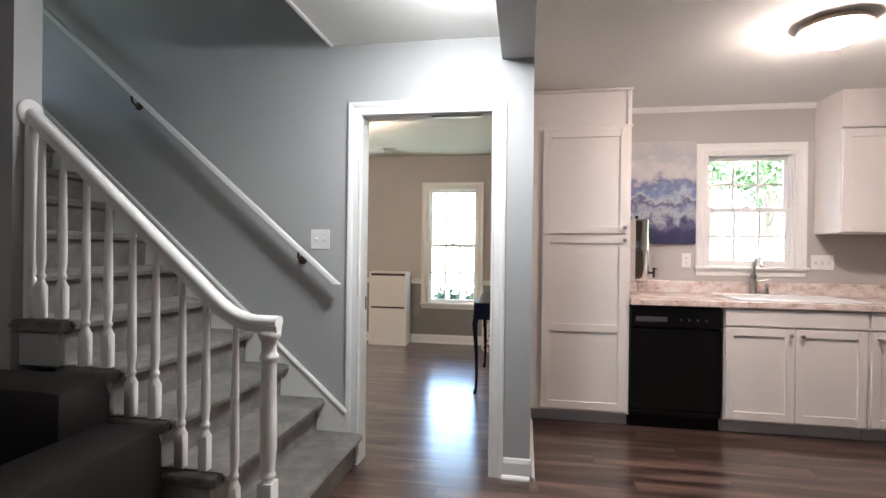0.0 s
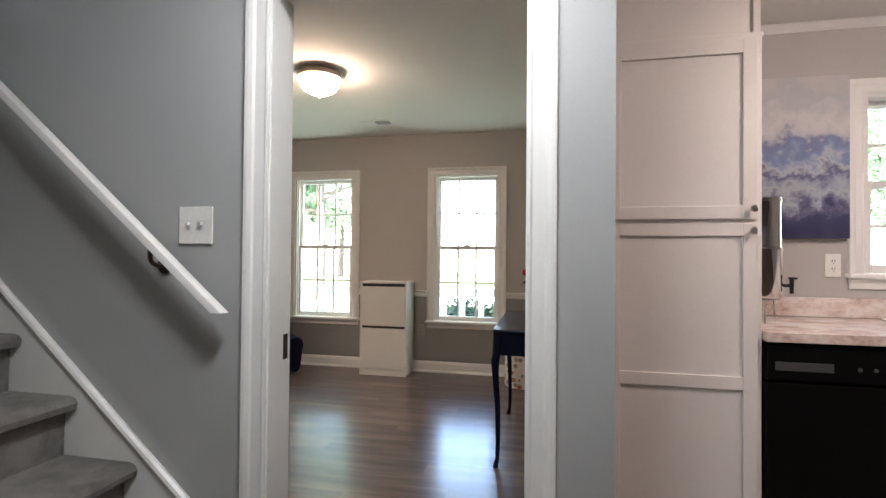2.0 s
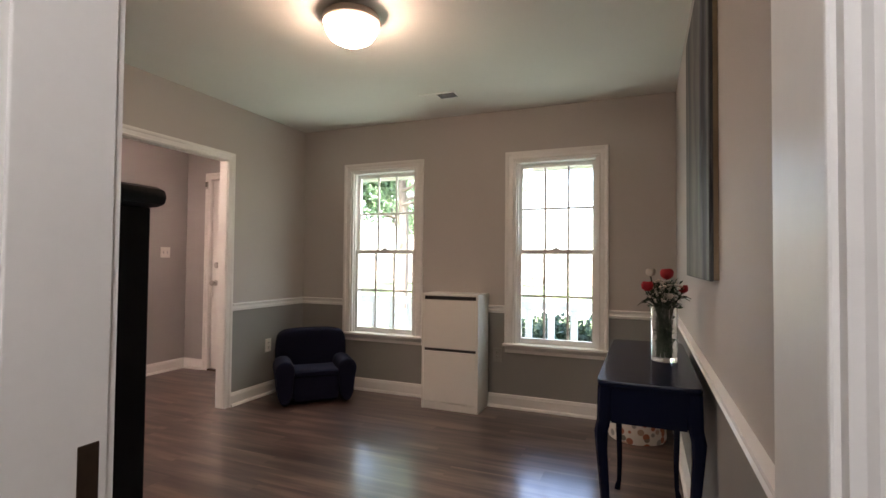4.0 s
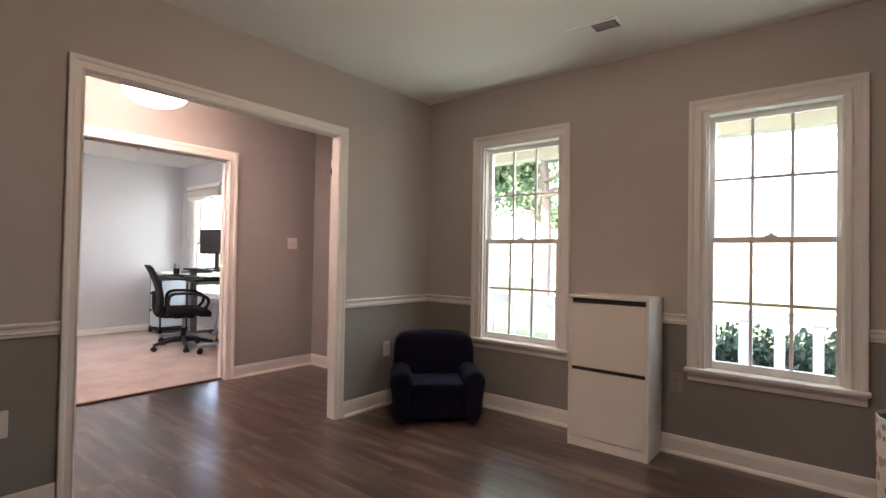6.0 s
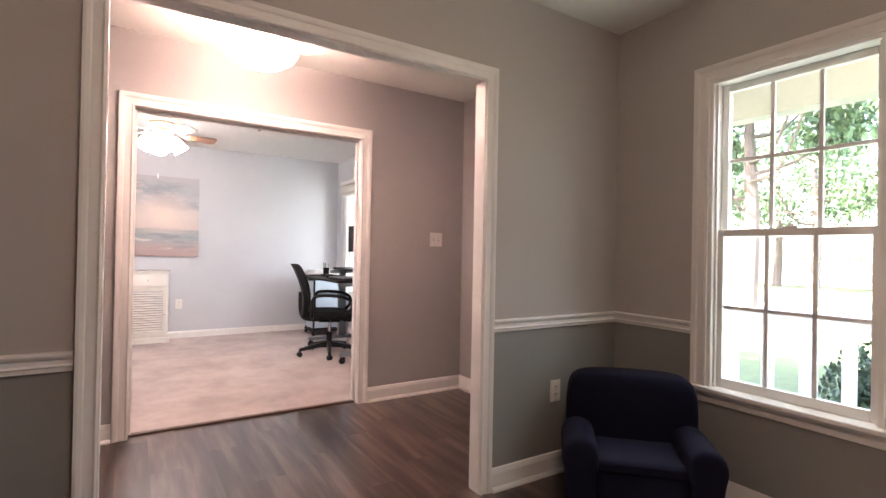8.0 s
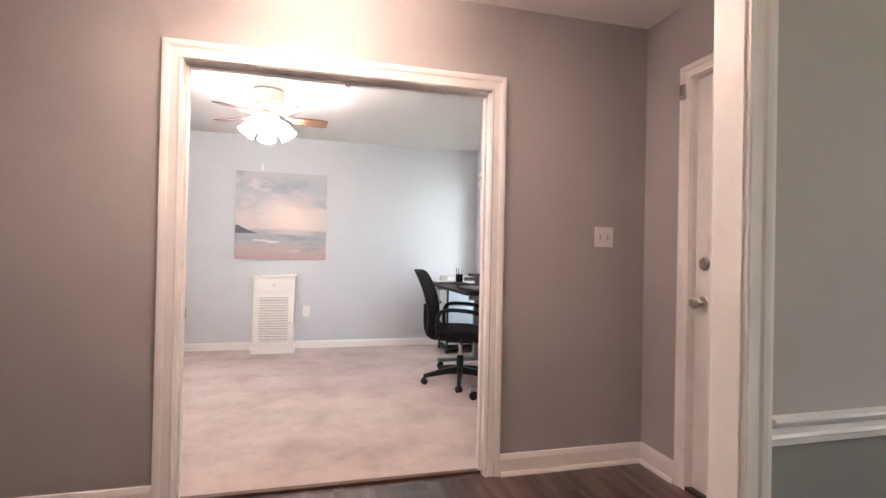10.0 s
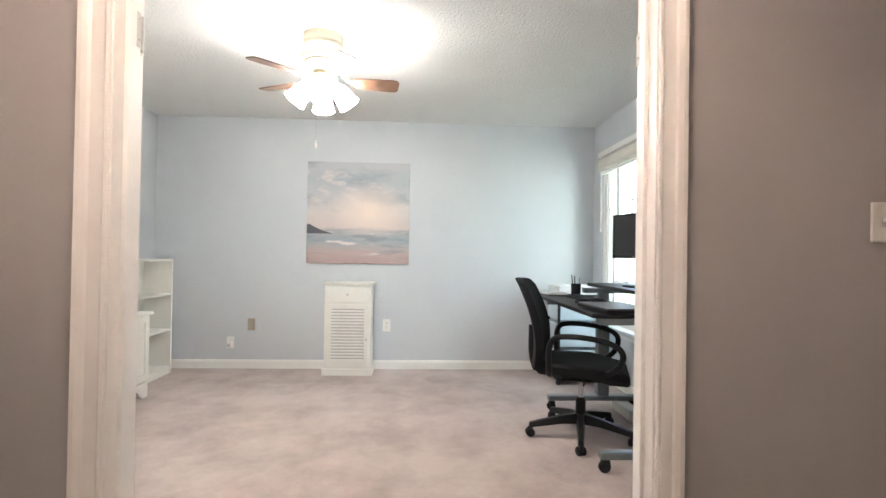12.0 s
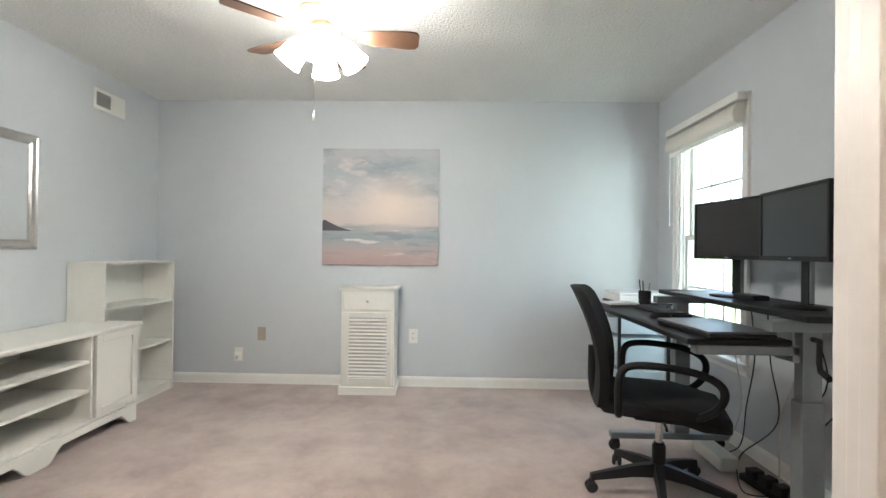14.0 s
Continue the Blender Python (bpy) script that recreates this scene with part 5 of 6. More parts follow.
table = thing("console_table", (-0.175, 4.310, 0), "dark navy console table with cabriole legs", "table")
TOPZ = 0.796
bm = bmesh.new()
out = []
for k in range(64):
    a = 2 * math.pi * k / 64
    cx, sy = math.cos(a), math.sin(a)
    px = 0.172 * math.copysign(abs(cx) ** 0.10, cx)
    py = 0.515 * math.copysign(abs(sy) ** 0.08, sy)
    out.append((px, py))
lay = [(0.0, -0.022, 0.985), (0.0, -0.016, 1.0), (0.0, -0.006, 1.0), (0.0, 0.0, 0.975)]
rg = [[bm.verts.new((x * k, y * (1 - (1 - k) * 0.3), TOPZ + z)) for x, y in out] for _, z, k in lay]
for a, b in zip(rg, rg[1:]):
    for i in range(64):
        bm.faces.new((a[i], a[(i + 1) % 64], b[(i + 1) % 64], b[i]))
bm.faces.new(rg[0][::-1])
bm.faces.new(rg[-1])
part("tabletop", bm, NAVY_WOOD, table, "", True)
for a in ((-0.155, -0.135, -0.465, 0.465), (0.135, 0.155, -0.465, 0.465), (-0.122, 0.122, -0.498, -0.478), (-0.122, 0.122, 0.478, 0.498)):
    part("apron", block(*a, TOPZ - 0.15, TOPZ - 0.023, 0.003), NAVY_WOOD, table)
for sx in (-1, 1):
    for sy in (-1, 1):
        bm = bmesh.new()
        rows_l = []
        for z, off, w in ((TOPZ - 0.023, 0.0, 0.024), (TOPZ - 0.14, 0.003, 0.024), (TOPZ - 0.18, 0.012, 0.023), (TOPZ - 0.25, 0.010, 0.019), (0.36, -0.002, 0.015), (0.16, -0.006, 0.0125), (0.05, -0.003, 0.011), (0.02, 0.004, 0.014), (0.0, 0.006, 0.015)):
            cx, cy = sx * (0.143 + off), sy * (0.485 + off)
            rows_l.append([bm.verts.new((cx + dx * w, cy + dy * w, z)) for dx, dy in ((-1, -0.6), (-0.6, -1), (0.6, -1), (1, -0.6), (1, 0.6), (0.6, 1), (-0.6, 1), (-1, 0.6))])
        for a, b in zip(rows_l, rows_l[1:]):
            for i in range(8):
                bm.faces.new((a[i], a[(i + 1) % 8], b[(i + 1) % 8], b[i]))
        bm.faces.new(rows_l[0])
        bm.faces.new(rows_l[-1][::-1])
        part("leg", bm, NAVY_WOOD, table, "", True)

vase = thing("vase", (-0.109, 4.285, TOPZ), "clear glass cylinder vase of roses on the table", "vase")
vase.scale = (1.1, 1.1, 1.1)
v = part("glass_wall", turned([(0, 0), (0.046, 0), (0.048, 0.004), (0.048, 0.208), (0.0445, 0.208), (0.0445, 0.016), (0, 0.014)], seg=36), GLASS, vase, "", True)
v.visible_shadow = False
flowers = thing("bouquet", (-0.109, 4.285, TOPZ + 0.016), "bouquet of red roses and small cream flowers", "flowers")
flowers.scale = (0.9, 0.9, 0.88)
fr = random.Random(3)
heads = [((-0.075, -0.05, 0.345), 0.036, ROSE), ((0.012, 0.01, 0.405), 0.040, ROSE), ((0.085, 0.06, 0.33), 0.030, ROSE), ((-0.06, 0.03, 0.41), 0.030, ROSE_WHITE), ((0.02, -0.06, 0.30), 0.022, ROSE_WHITE)]
for (x, y, z), r, mt in heads:
    r *= 0.84
    part("stem", bar(arc([(-x * 0.3, -y * 0.3, 0.002), (x * 0.25, y * 0.25, 0.17), (x * 0.6, y * 0.6, 0.26), (x, y, z - r * 0.6)], 4), 0.0035, 6), STEM, flowers)
    bm = bmesh.new()
    for k in range(22):
        a, lvl = k * 2.4, k / 22
        rad = r * (0.30 + 0.70 * lvl)
        half = 0.9 + 0.25 * lvl
        g = []
        for u in (0.0, 0.35, 0.7, 1.0):
            el = -1.2 + u * (2.65 - 0.75 * lvl)
            flare = rad * (1 + 0.12 * max(0, u - 0.7) * lvl * 3)
            g.append([bm.verts.new((x + flare * math.cos(el) * math.cos(a + w * half), y + flare * math.cos(el) * math.sin(a + w * half), z + rad * math.sin(el) * 0.95 + 0.10 * r * fr.uniform(-1, 1) * u)) for w in (-1, -0.5, 0, 0.5, 1)])
        for p, q in zip(g, g[1:]):
            for i in range(4):
                bm.faces.new((p[i], p[i + 1], q[i + 1], q[i]))
    part("rose", bm, mt, flowers, "red rose head" if mt == ROSE else "cream flower head", True)
bm = bmesh.new()
for k in range(110):
    a, rr2 = fr.uniform(0, 6.28), fr.uniform(0.01, 0.078)
    c = (rr2 * math.cos(a), rr2 * math.sin(a), fr.uniform(0.27, 0.37))
    lathe(bm, [(0, -0.007), (0.006, -0.003), (0.0078, 0.002), (0.004, 0.006), (0, 0.007)], c, 7)
tagged(part("small_flowers", bm, ROSE_WHITE, flowers, "tiny cream filler flowers", True), kind="stuff")
bm = bmesh.new()
for k in range(1300):
    hz = fr.uniform(0.02, 0.36)
    a, rr2 = fr.uniform(0, 6.28), fr.uniform(0.0, 0.036 if hz < 0.235 else 0.072)
    c = Vector((rr2 * math.cos(a), rr2 * math.sin(a), hz))
    q = Euler((fr.uniform(-1, 1), fr.uniform(-1, 1), a)).to_matrix()
    s = fr.uniform(0.012, 0.02) if hz < 0.235 else fr.uniform(0.015, 0.036)
    g = [bm.verts.new(c + q @ Vector(p) * s) for p in ((0, 0, 0), (0.5, 0.22, 0.12), (1, 0, 0.05), (0.5, -0.22, 0.12))]
    bm.faces.new((g[0], g[1], g[3]))
    bm.faces.new((g[1], g[2], g[3]))
part("leaves", bm, LEAF, flowers)
bm = bmesh.new()
for k in range(9):
    a = k * 0.7 + 0.2
    e = Vector((math.cos(a) * 0.12, math.sin(a) * 0.12, fr.uniform(0.23, 0.31)))
    b0 = Vector((math.cos(a) * 0.04, math.sin(a) * 0.04, 0.25))
    tube(bm, arc([b0, (b0 + e) / 2 + Vector((0, 0, 0.03)), e], 3), 0.004, 5, 0.001)
for k in range(44):
    a = k * 0.52
    tube(bm, [(math.cos(a + 0.9) * 0.033, math.sin(a + 0.9) * 0.033, 0.003), (math.cos(a) * (0.012 + 0.02 * (k % 3) / 2), math.sin(a) * (0.012 + 0.02 * (k % 3) / 2), 0.25)], 0.003, 5)
part("grass_blades", bm, STEM, flowers)

basket = thing("fabric_basket", (-0.24, 5.70, 0), "round white fabric bin with orange and grey print", "basket")
part("side", turned([(0, 0), (0.185, 0), (0.192, 0.02), (0.190, 0.30), (0.194, 0.50), (0.188, 0.503), (0.184, 0.49), (0.182, 0.03), (0, 0.02)], seg=40), PRINT, basket, "", True)
part("lining", turned([(0.1815, 0.04), (0.1835, 0.488), (0.180, 0.488), (0.178, 0.04)], seg=40), TEAL, basket, "green lining", True)

ABS = canvas("grey and ink blue abstract", [(0.0, (0.143, 0.149, 0.154)), (0.10, (0.028, 0.033, 0.050)), (0.19, (0.011, 0.014, 0.022)), (0.25, (0.066, 0.077, 0.099)), (0.33, (0.165, 0.165, 0.160)), (0.47, (0.094, 0.096, 0.099)), (0.56, (0.165, 0.160, 0.151)),
                                            (0.68, (0.110, 0.110, 0.110)), (0.80, (0.055, 0.061, 0.069)), (0.90, (0.132, 0.132, 0.129)), (1.0, (0.075, 0.077, 0.083))], (1, 1.9, 1.3), 0.5, 0.42, "Y")
pic2 = thing("painting", (0.027, 4.155, 1.155), "large grey abstract canvas on the dining room wall", "painting", "paintings")
part("canvas", block(-0.026, -0.012, -0.440, 0.455, 0, 1.12, 0.004), ABS, pic2)
frame_bars(pic2, "x", -0.0115, 0.0025, -0.436, 0.451, 1.12)

tall = thing("chest", (-1.77, 2.635, 0), "tall black painted chest with a rounded top", "chest")
part("body", block(-0.46, 0.465, -0.195, 0.17, 0.05, 1.335, 0.004), BLACK_WOOD, tall)
part("top", block(-0.49, 0.497, -0.20, 0.196, 1.336, 1.385, 0.02), BLACK_WOOD, tall, "rounded black top", True)
part("plinth", block(-0.45, 0.455, -0.17, 0.16, 0.0, 0.05), BLACK_WOOD, tall)

vent = thing("ceiling_vent", (-1.66, 5.44, H2), "small white ceiling air vent", "vent", "air vents")
part("frame", block(-0.15, 0.15, -0.065, 0.065, -0.008, -0.0005, 0.002), CEIL, vent)
for i in range(7):
    y = -0.036 + i * 0.012
    bm = bmesh.new()
    box(bm, 0.005, 0.13, y, y + 0.003, -0.014, -0.0093)
    part("slat", bm, TOE, vent)
# no opening here: a near-black sheet paints the dark of the duct
part("duct_mouth", block(0.0, 0.135, -0.045, 0.05, -0.0092, -0.0082), SLOT_SHADE, vent)

# ---- office ----
DUSK = sunset_canvas()
pic3 = thing("painting", (-8.597, 3.765, 1.06), "pastel pink and grey sunset seascape canvas", "painting", "paintings")
part("canvas", block(0.012, 0.025, -0.508, 0.508, 0, 1.015, 0.003), DUSK, pic3)
frame_bars(pic3, "x", -0.0025, 0.0115, -0.504, 0.504, 1.015)
bm = bmesh.new()
hill = [(-0.506, 0.385), (-0.48, 0.392), (-0.45, 0.372), (-0.40, 0.35), (-0.36, 0.330), (-0.32, 0.318), (-0.26, 0.303)]
f = [bm.verts.new((0.0255, y, z)) for y, z in hill]
g = [bm.verts.new((0.0255, y, 0.297)) for y, z in hill]
for i in range(len(hill) - 1):
    bm.faces.new((f[i], f[i + 1], g[i + 1], g[i]))
part("painted_headland", bm, surface("slate paint", (0.09, 0.09, 0.11), 0.6), pic3, "dark painted headland")

unit_c = thing("louvered_cabinet", (-8.44, 3.713, 0.010), "narrow white cabinet with a drawer and louvred door", "cabinet")
part("body", block(-0.13, 0.13, -0.218, 0.218, 0.06, 0.852, 0.003), WHITE_LAM, unit_c)
part("top", block(-0.13, 0.155, -0.240, 0.240, 0.853, 0.878, 0.006), WHITE_LAM, unit_c)
part("plinth", block(-0.13, 0.146, -0.236, 0.236, 0.0, 0.065, 0.006), WHITE_LAM, unit_c)
dr = part("drawer", block(0.131, 0.142, -0.20, 0.20, 0.69, 0.838, 0.003), WHITE_LAM, unit_c)
part("knob", turned([(0.004, 0), (0.004, 0.01), (0.011, 0.016), (0.009, 0.024), (0, 0.025)], m=pose(0.142, 0, 0.765, 0, 90, 0), seg=14), STEEL, dr)
dd = bmesh.new()
for a in ((-0.20, -0.155, 0.085, 0.672), (0.155, 0.20, 0.085, 0.672), (-0.155, 0.155, 0.085, 0.135), (-0.155, 0.155, 0.63, 0.672)):
    box(dd, 0.131, 0.144, *a, 0.002)
ddoor = part("door", dd, WHITE_LAM, unit_c)
# darker sheet on the closed front, standing in for shade between the louvres
part("shadow_panel", block(0.1305, 0.1315, -0.155, 0.155, 0.135, 0.63), TOE, ddoor, "grey sheet coloured as the shade between the louvres")
for i in range(17):
    z = 0.140 + i * 0.0288
    bm = bmesh.new()
    v = [bm.verts.new(p) for p in ((0.133, -0.155, z + 0.013), (0.146, -0.155, z), (0.146, 0.155, z), (0.133, 0.155, z + 0.013), (0.133, -0.155, z + 0.018), (0.147, -0.155, z + 0.006), (0.147, 0.155, z + 0.006), (0.133, 0.155, z + 0.018))]
    for q in ((0, 1, 2, 3), (7, 6, 5, 4), (1, 5, 6, 2), (0, 3, 7, 4), (0, 4, 5, 1), (3, 2, 6, 7)):
        bm.faces.new([v[k] for k in q])
    part("slat", bm, WHITE_LAM, ddoor)
part("knob", turned([(0.004, 0), (0.004, 0.01), (0.010, 0.016), (0.008, 0.022), (0, 0.023)], m=pose(0.144, 0.178, 0.345, 0, 90, 0), seg=14), STEEL, ddoor)

wall_plate("wall_socket", (-8.60, 4.062, 0.445), 90, 0.078, 0.124, "white double socket beside the cabinet", 0, 2)
wall_plate("phone_plate", (-8.60, 2.728, 0.445), 90, 0.072, 0.118, "tan blank phone plate", 0, 0, TAN_PLATE)
plug = thing("night_light", (-8.60, 2.525, 0.262), "small white plug-in device in a socket", "plug", "", 90)
part("plate", block(-0.036, 0.036, -0.007, 0.0, -0.059, 0.059, 0.003), PLATE, plug)
part("body", block(-0.025, 0.025, -0.035, -0.0075, -0.045, 0.012, 0.006), PLATE, plug)
part("lens", turned([(0.014, 0), (0.013, 0.01), (0, 0.013)], m=pose(0, -0.035, -0.02, 90, 0, 0), seg=14), TOE, plug)

# bookcase and media console on the south wall
bc = thing("bookcase", (-8.0, 1.92, 0.010), "empty low white bookcase with two shelves", "bookcase")
for x in (-0.41, 0.393):
    part("side", block(x, x + 0.018, -0.135, 0.13, 0.0, 1.055, 0.001), WHITE_LAM, bc)
part("back", block(-0.392, 0.393, -0.135, -0.128, 0.05, 1.055), WHITE_LAM, bc)
part("top", block(-0.41, 0.411, -0.135, 0.131, 1.056, 1.074, 0.001), WHITE_LAM, bc)
for z in (0.05, 0.40, 0.735):
    part("shelf", block(-0.392, 0.393, -0.127, 0.122, z, z + 0.018, 0.001), WHITE_LAM, bc)
part("plinth", block(-0.392, 0.393, 0.105, 0.122, 0.0, 0.049), WHITE_LAM, bc)

tv = thing("media_console", (-6.85, 2.02, 0.010), "long white media console with open shelves", "media console")
W = 0.785
part("top", block(-W - 0.03, W + 0.03, -0.235, 0.25, 0.645, 0.67, 0.006), WHITE_LAM, tv)
for x in (-W, -W + 0.39, W - 0.408, W - 0.018):
    part("panel", block(x, x + 0.018, -0.225, 0.215, 0.12, 0.644, 0.001), WHITE_LAM, tv)
part("back", block(-W, W, -0.232, -0.226, 0.12, 0.644), WHITE_LAM, tv)
part("bottom", block(-W + 0.019, W - 0.019, -0.225, 0.215, 0.121, 0.139, 0.001), WHITE_LAM, tv)
for z in (0.30, 0.475):
    part("shelf", block(-W + 0.409, W - 0.409, -0.225, 0.205, z, z + 0.018, 0.001), WHITE_LAM, tv)
for x in (-W, W - 0.39):
    bm = bmesh.new()
    s = 0.05
    a, b = x + 0.004, x + 0.386
    box(bm, a, a + s, 0.2155, 0.235, 0.14, 0.64, 0.002)
    box(bm, b - s, b, 0.2155, 0.235, 0.14, 0.64, 0.002)
    box(bm, a + s, b - s, 0.2155, 0.235, 0.14, 0.19, 0.002)
    box(bm, a + s, b - s, 0.2155, 0.235, 0.59, 0.64, 0.002)
    box(bm, a + s, b - s, 0.2155, 0.224, 0.19, 0.59)
    part("door", bm, WHITE_LAM, tv)
bm = bmesh.new()
N = 80
lo, hi = [], []
for i in range(N + 1):
    x = -W + 2 * W * i / N
    u = (x / W) * 2.0
    e = abs(abs(u) - 1.0)
    zz = 0.075 if e < 0.62 else (0.075 - 0.035 * (e - 0.62) / 0.1 if e < 0.72 else (0.04 - 0.04 * (e - 0.72) / 0.1 if e < 0.82 else 0.0))
    lo.append((x, zz))
    hi.append((x, 0.119))
for y0, y1 in ((0.205, 0.228),):
    vs = [[bm.verts.new((x, y, z)) for x, z in line] for line in (lo, hi) for y in (y0, y1)]
    for i in range(N):
        bm.faces.new((vs[1][i], vs[1][i + 1], vs[3][i + 1], vs[3][i]))
        bm.faces.new((vs[0][i], vs[2][i], vs[2][i + 1], vs[0][i + 1]))
        bm.faces.new((vs[0][i], vs[0][i + 1], vs[1][i + 1], vs[1][i]))
        bm.faces.new((vs[2][i], vs[3][i], vs[3][i + 1], vs[2][i + 1]))
part("scalloped_base", bm, WHITE_LAM, tv, "white scalloped base rail")
for x in (-W, W - 0.018, -0.009):
    part("foot", block(x, x + 0.018, -0.225, 0.204, 0.0, 0.119), WHITE_LAM, tv)

mir = thing("wall_mirror", (-7.03, 1.78, 1.165), "wall mirror with a wide silver frame", "mirror")
bm = bmesh.new()
MW, MH, B = 0.30, 0.71, 0.062
sec = [(0, 0), (0.018, 0), (0.030, 0.012), (0.024, 0.022), (0.022, 0.048), (0.012, B), (0, B)]
corners = [(-MW, 0), (MW, 0), (MW, MH), (-MW, MH)]
for (x0, z0), (x1, z1), up in ((corners[0], corners[1], (0, 0, 1)), (corners[1], corners[2], (-1, 0, 0)), (corners[2], corners[3], (0, 0, -1)), (corners[3], corners[0], (1, 0, 0))):
    profile_run(bm, sec, (x0, 0.001, z0), (x1, 0.001, z1), (0, 1, 0), up, -1, -1)
part("frame", bm, SILVER_FRAME, mir)
part("mirror_glass", block(-MW + B - 0.006, MW - B + 0.006, 0.001, 0.010, B - 0.006, MH - B + 0.006), MIRROR, mir)

wv = thing("wall_vent", (-7.975, 1.78, 2.20), "white wall air vent with dark louvres", "vent", "air vents")
part("frame", block(-0.165, 0.165, 0.0, 0.010, 0.0, 0.155, 0.003), PLATE, wv)
# near-black sheet on the solid plate, drawn as the duct's shaded inside
part("duct_mouth", block(0.0, 0.145, 0.0101, 0.0112, 0.03, 0.125), SLOT_SHADE, wv)
for i in range(7):
    z = 0.036 + i * 0.0128
    part("slat", block(0.0, 0.145, 0.0113, 0.0145, z, z + 0.003), PLATE, wv)

# window shade
sh = thing("window_shade", (-7.775, 6.16, 2.0), "white fabric shade rolled up at the window head", "window shade")
part("headrail", block(-0.50, 0.50, -0.075, -0.012, 0.115, 0.165, 0.004), TRIM, sh)
bm = bmesh.new()
prof = [(-0.015, 0.112), (-0.060, 0.10), (-0.082, 0.07), (-0.088, 0.03), (-0.080, -0.005), (-0.055, -0.022), (-0.03, -0.015), (-0.015, 0.01)]
a = [bm.verts.new((-0.475, y, z)) for y, z in prof]
b = [bm.verts.new((0.475, y, z)) for y, z in prof]
bm.faces.new(a[::-1])
bm.faces.new(b)
for k in range(len(prof)):
    bm.faces.new((a[k], a[(k + 1) % 8], b[(k + 1) % 8], b[k]))
part("rolled_fabric", bm, surface("off white linen", (0.70, 0.67, 0.61), 0.9, relief=0.4, fine_scale=180), sh, "", True)
part("bottom_bar", block(-0.49, 0.49, -0.05, -0.025, -0.046, -0.023, 0.004), TRIM, sh)
part("pull_cord", bar([(-0.44, -0.06, 0.0), (-0.445, -0.06, -0.56)], 0.003, 6), PLATE, sh)
part("tassel", turned([(0, 0), (0.007, 0.004), (0.006, 0.02), (0.003, 0.035), (0, 0.036)], (-0.445, -0.06, -0.595), 10), PLATE, sh, "", True)

# two-tier standing desk
desk = thing("standing_desk", (-6.87, 5.72, 0.010), "two-tier crank standing desk with black tops and silver frame", "desk")
for x in (0.635, -0.425):
    foot = part("foot_bar", block(x - 0.03, x + 0.03, -0.36, 0.34, 0.075, 0.115, 0.010), SILVER, desk)
    for y in (-0.32, 0.30):
        bm = turned([(0.008, 0.03), (0.008, 0.076)], (x, y, 0), 10)
        lathe(bm, [(0.030, -0.013), (0.033, -0.008), (0.033, 0.008), (0.030, 0.013)], m=pose(x, y - 0.012, 0.033, 0, 90, 0), seg=18)
        box(bm, x - 0.02, x + 0.02, y - 0.03, y + 0.015, 0.045, 0.07, 0.006)
        part("caster", bm, BLACK_PLASTIC, foot, "black swivel caster", True)
    leg = part("leg", block(x - 0.032, x + 0.032, 0.01, 0.10, 0.115, 0.62, 0.006), SILVER, desk)
    part("inner_leg", block(x - 0.026, x + 0.026, 0.018, 0.092, 0.621, 0.925, 0.004), SILVER, leg)
    part("arm", block(x - 0.025, x + 0.025, -0.38, 0.009, 0.795, 0.832, 0.004), SILVER, desk)
    part("bracket", block(x - 0.028, x + 0.028, -0.10, 0.30, 0.885, 0.924, 0.004), SILVER, desk)
part("rear_beam", block(-0.45, 0.66, -0.02, 0.008, 0.77, 0.83, 0.004), SILVER, desk)
part("lower_top", block(-0.60, 0.67, -0.42, -0.025, 0.833, 0.856, 0.006), BLACK_PLASTIC, desk, "black keyboard shelf")
part("upper_top", block(-0.62, 0.71, 0.0, 0.385, 0.926, 0.952, 0.006), BLACK_PLASTIC, desk, "black monitor shelf")
bm = bar([(0.665, 0.05, 0.86), (0.70, 0.05, 0.86)], 0.010, 10)
tube(bm, [(0.70, 0.05, 0.865), (0.705, 0.045, 0.78), (0.707, 0.05, 0.745)], 0.010, 10)
tube(bm, [(0.707, 0.05, 0.75), (0.765, 0.04, 0.735)], 0.012, 10)
part("crank", bm, BLACK_PLASTIC, desk, "black folding crank handle", True)


def monitor(cx, cy, turn):
    root = thing("monitor", (cx, cy, 0.962), "black flat computer monitor switched off", "monitor", "two monitors", turn)
    part("base", turned([(0.0, 0), (0.105, 0), (0.11, 0.006), (0.10, 0.012), (0, 0.014)], m=pose(0, 0.02, 0) @ Matrix.Diagonal((1.15, 0.85, 1, 1)), seg=32), BLACK_PLASTIC, root, "", True)
    bm = block(-0.03, 0.03, 0.045, 0.07, 0.012, 0.36, 0.006)
    part("stand", bm, BLACK_PLASTIC, root)
    part("stand_trim", block(0.031, 0.036, 0.048, 0.066, 0.02, 0.24, 0.001), SILVER, root, "silver stand edge")
    body = part("housing", block(-0.258, 0.258, -0.005, 0.045, 0.20, 0.52, 0.006), BLACK_PLASTIC, root)
    bm = bmesh.new()
    for a in ((-0.258, -0.243, 0.20, 0.52), (0.243, 0.258, 0.20, 0.52), (-0.243, 0.243, 0.20, 0.222), (-0.243, 0.243, 0.505, 0.52)):
        box(bm, a[0], a[1], -0.014, -0.0055, a[2], a[3], 0.002)
    part("bezel", bm, BLACK_PLASTIC, body)
    part("screen", block(-0.243, 0.243, -0.009, -0.0055, 0.222, 0.505), SCREEN, body, "dark unlit screen")
    part("badge", block(-0.012, 0.012, -0.0148, -0.0142, 0.208, 0.214), SILVER, body)


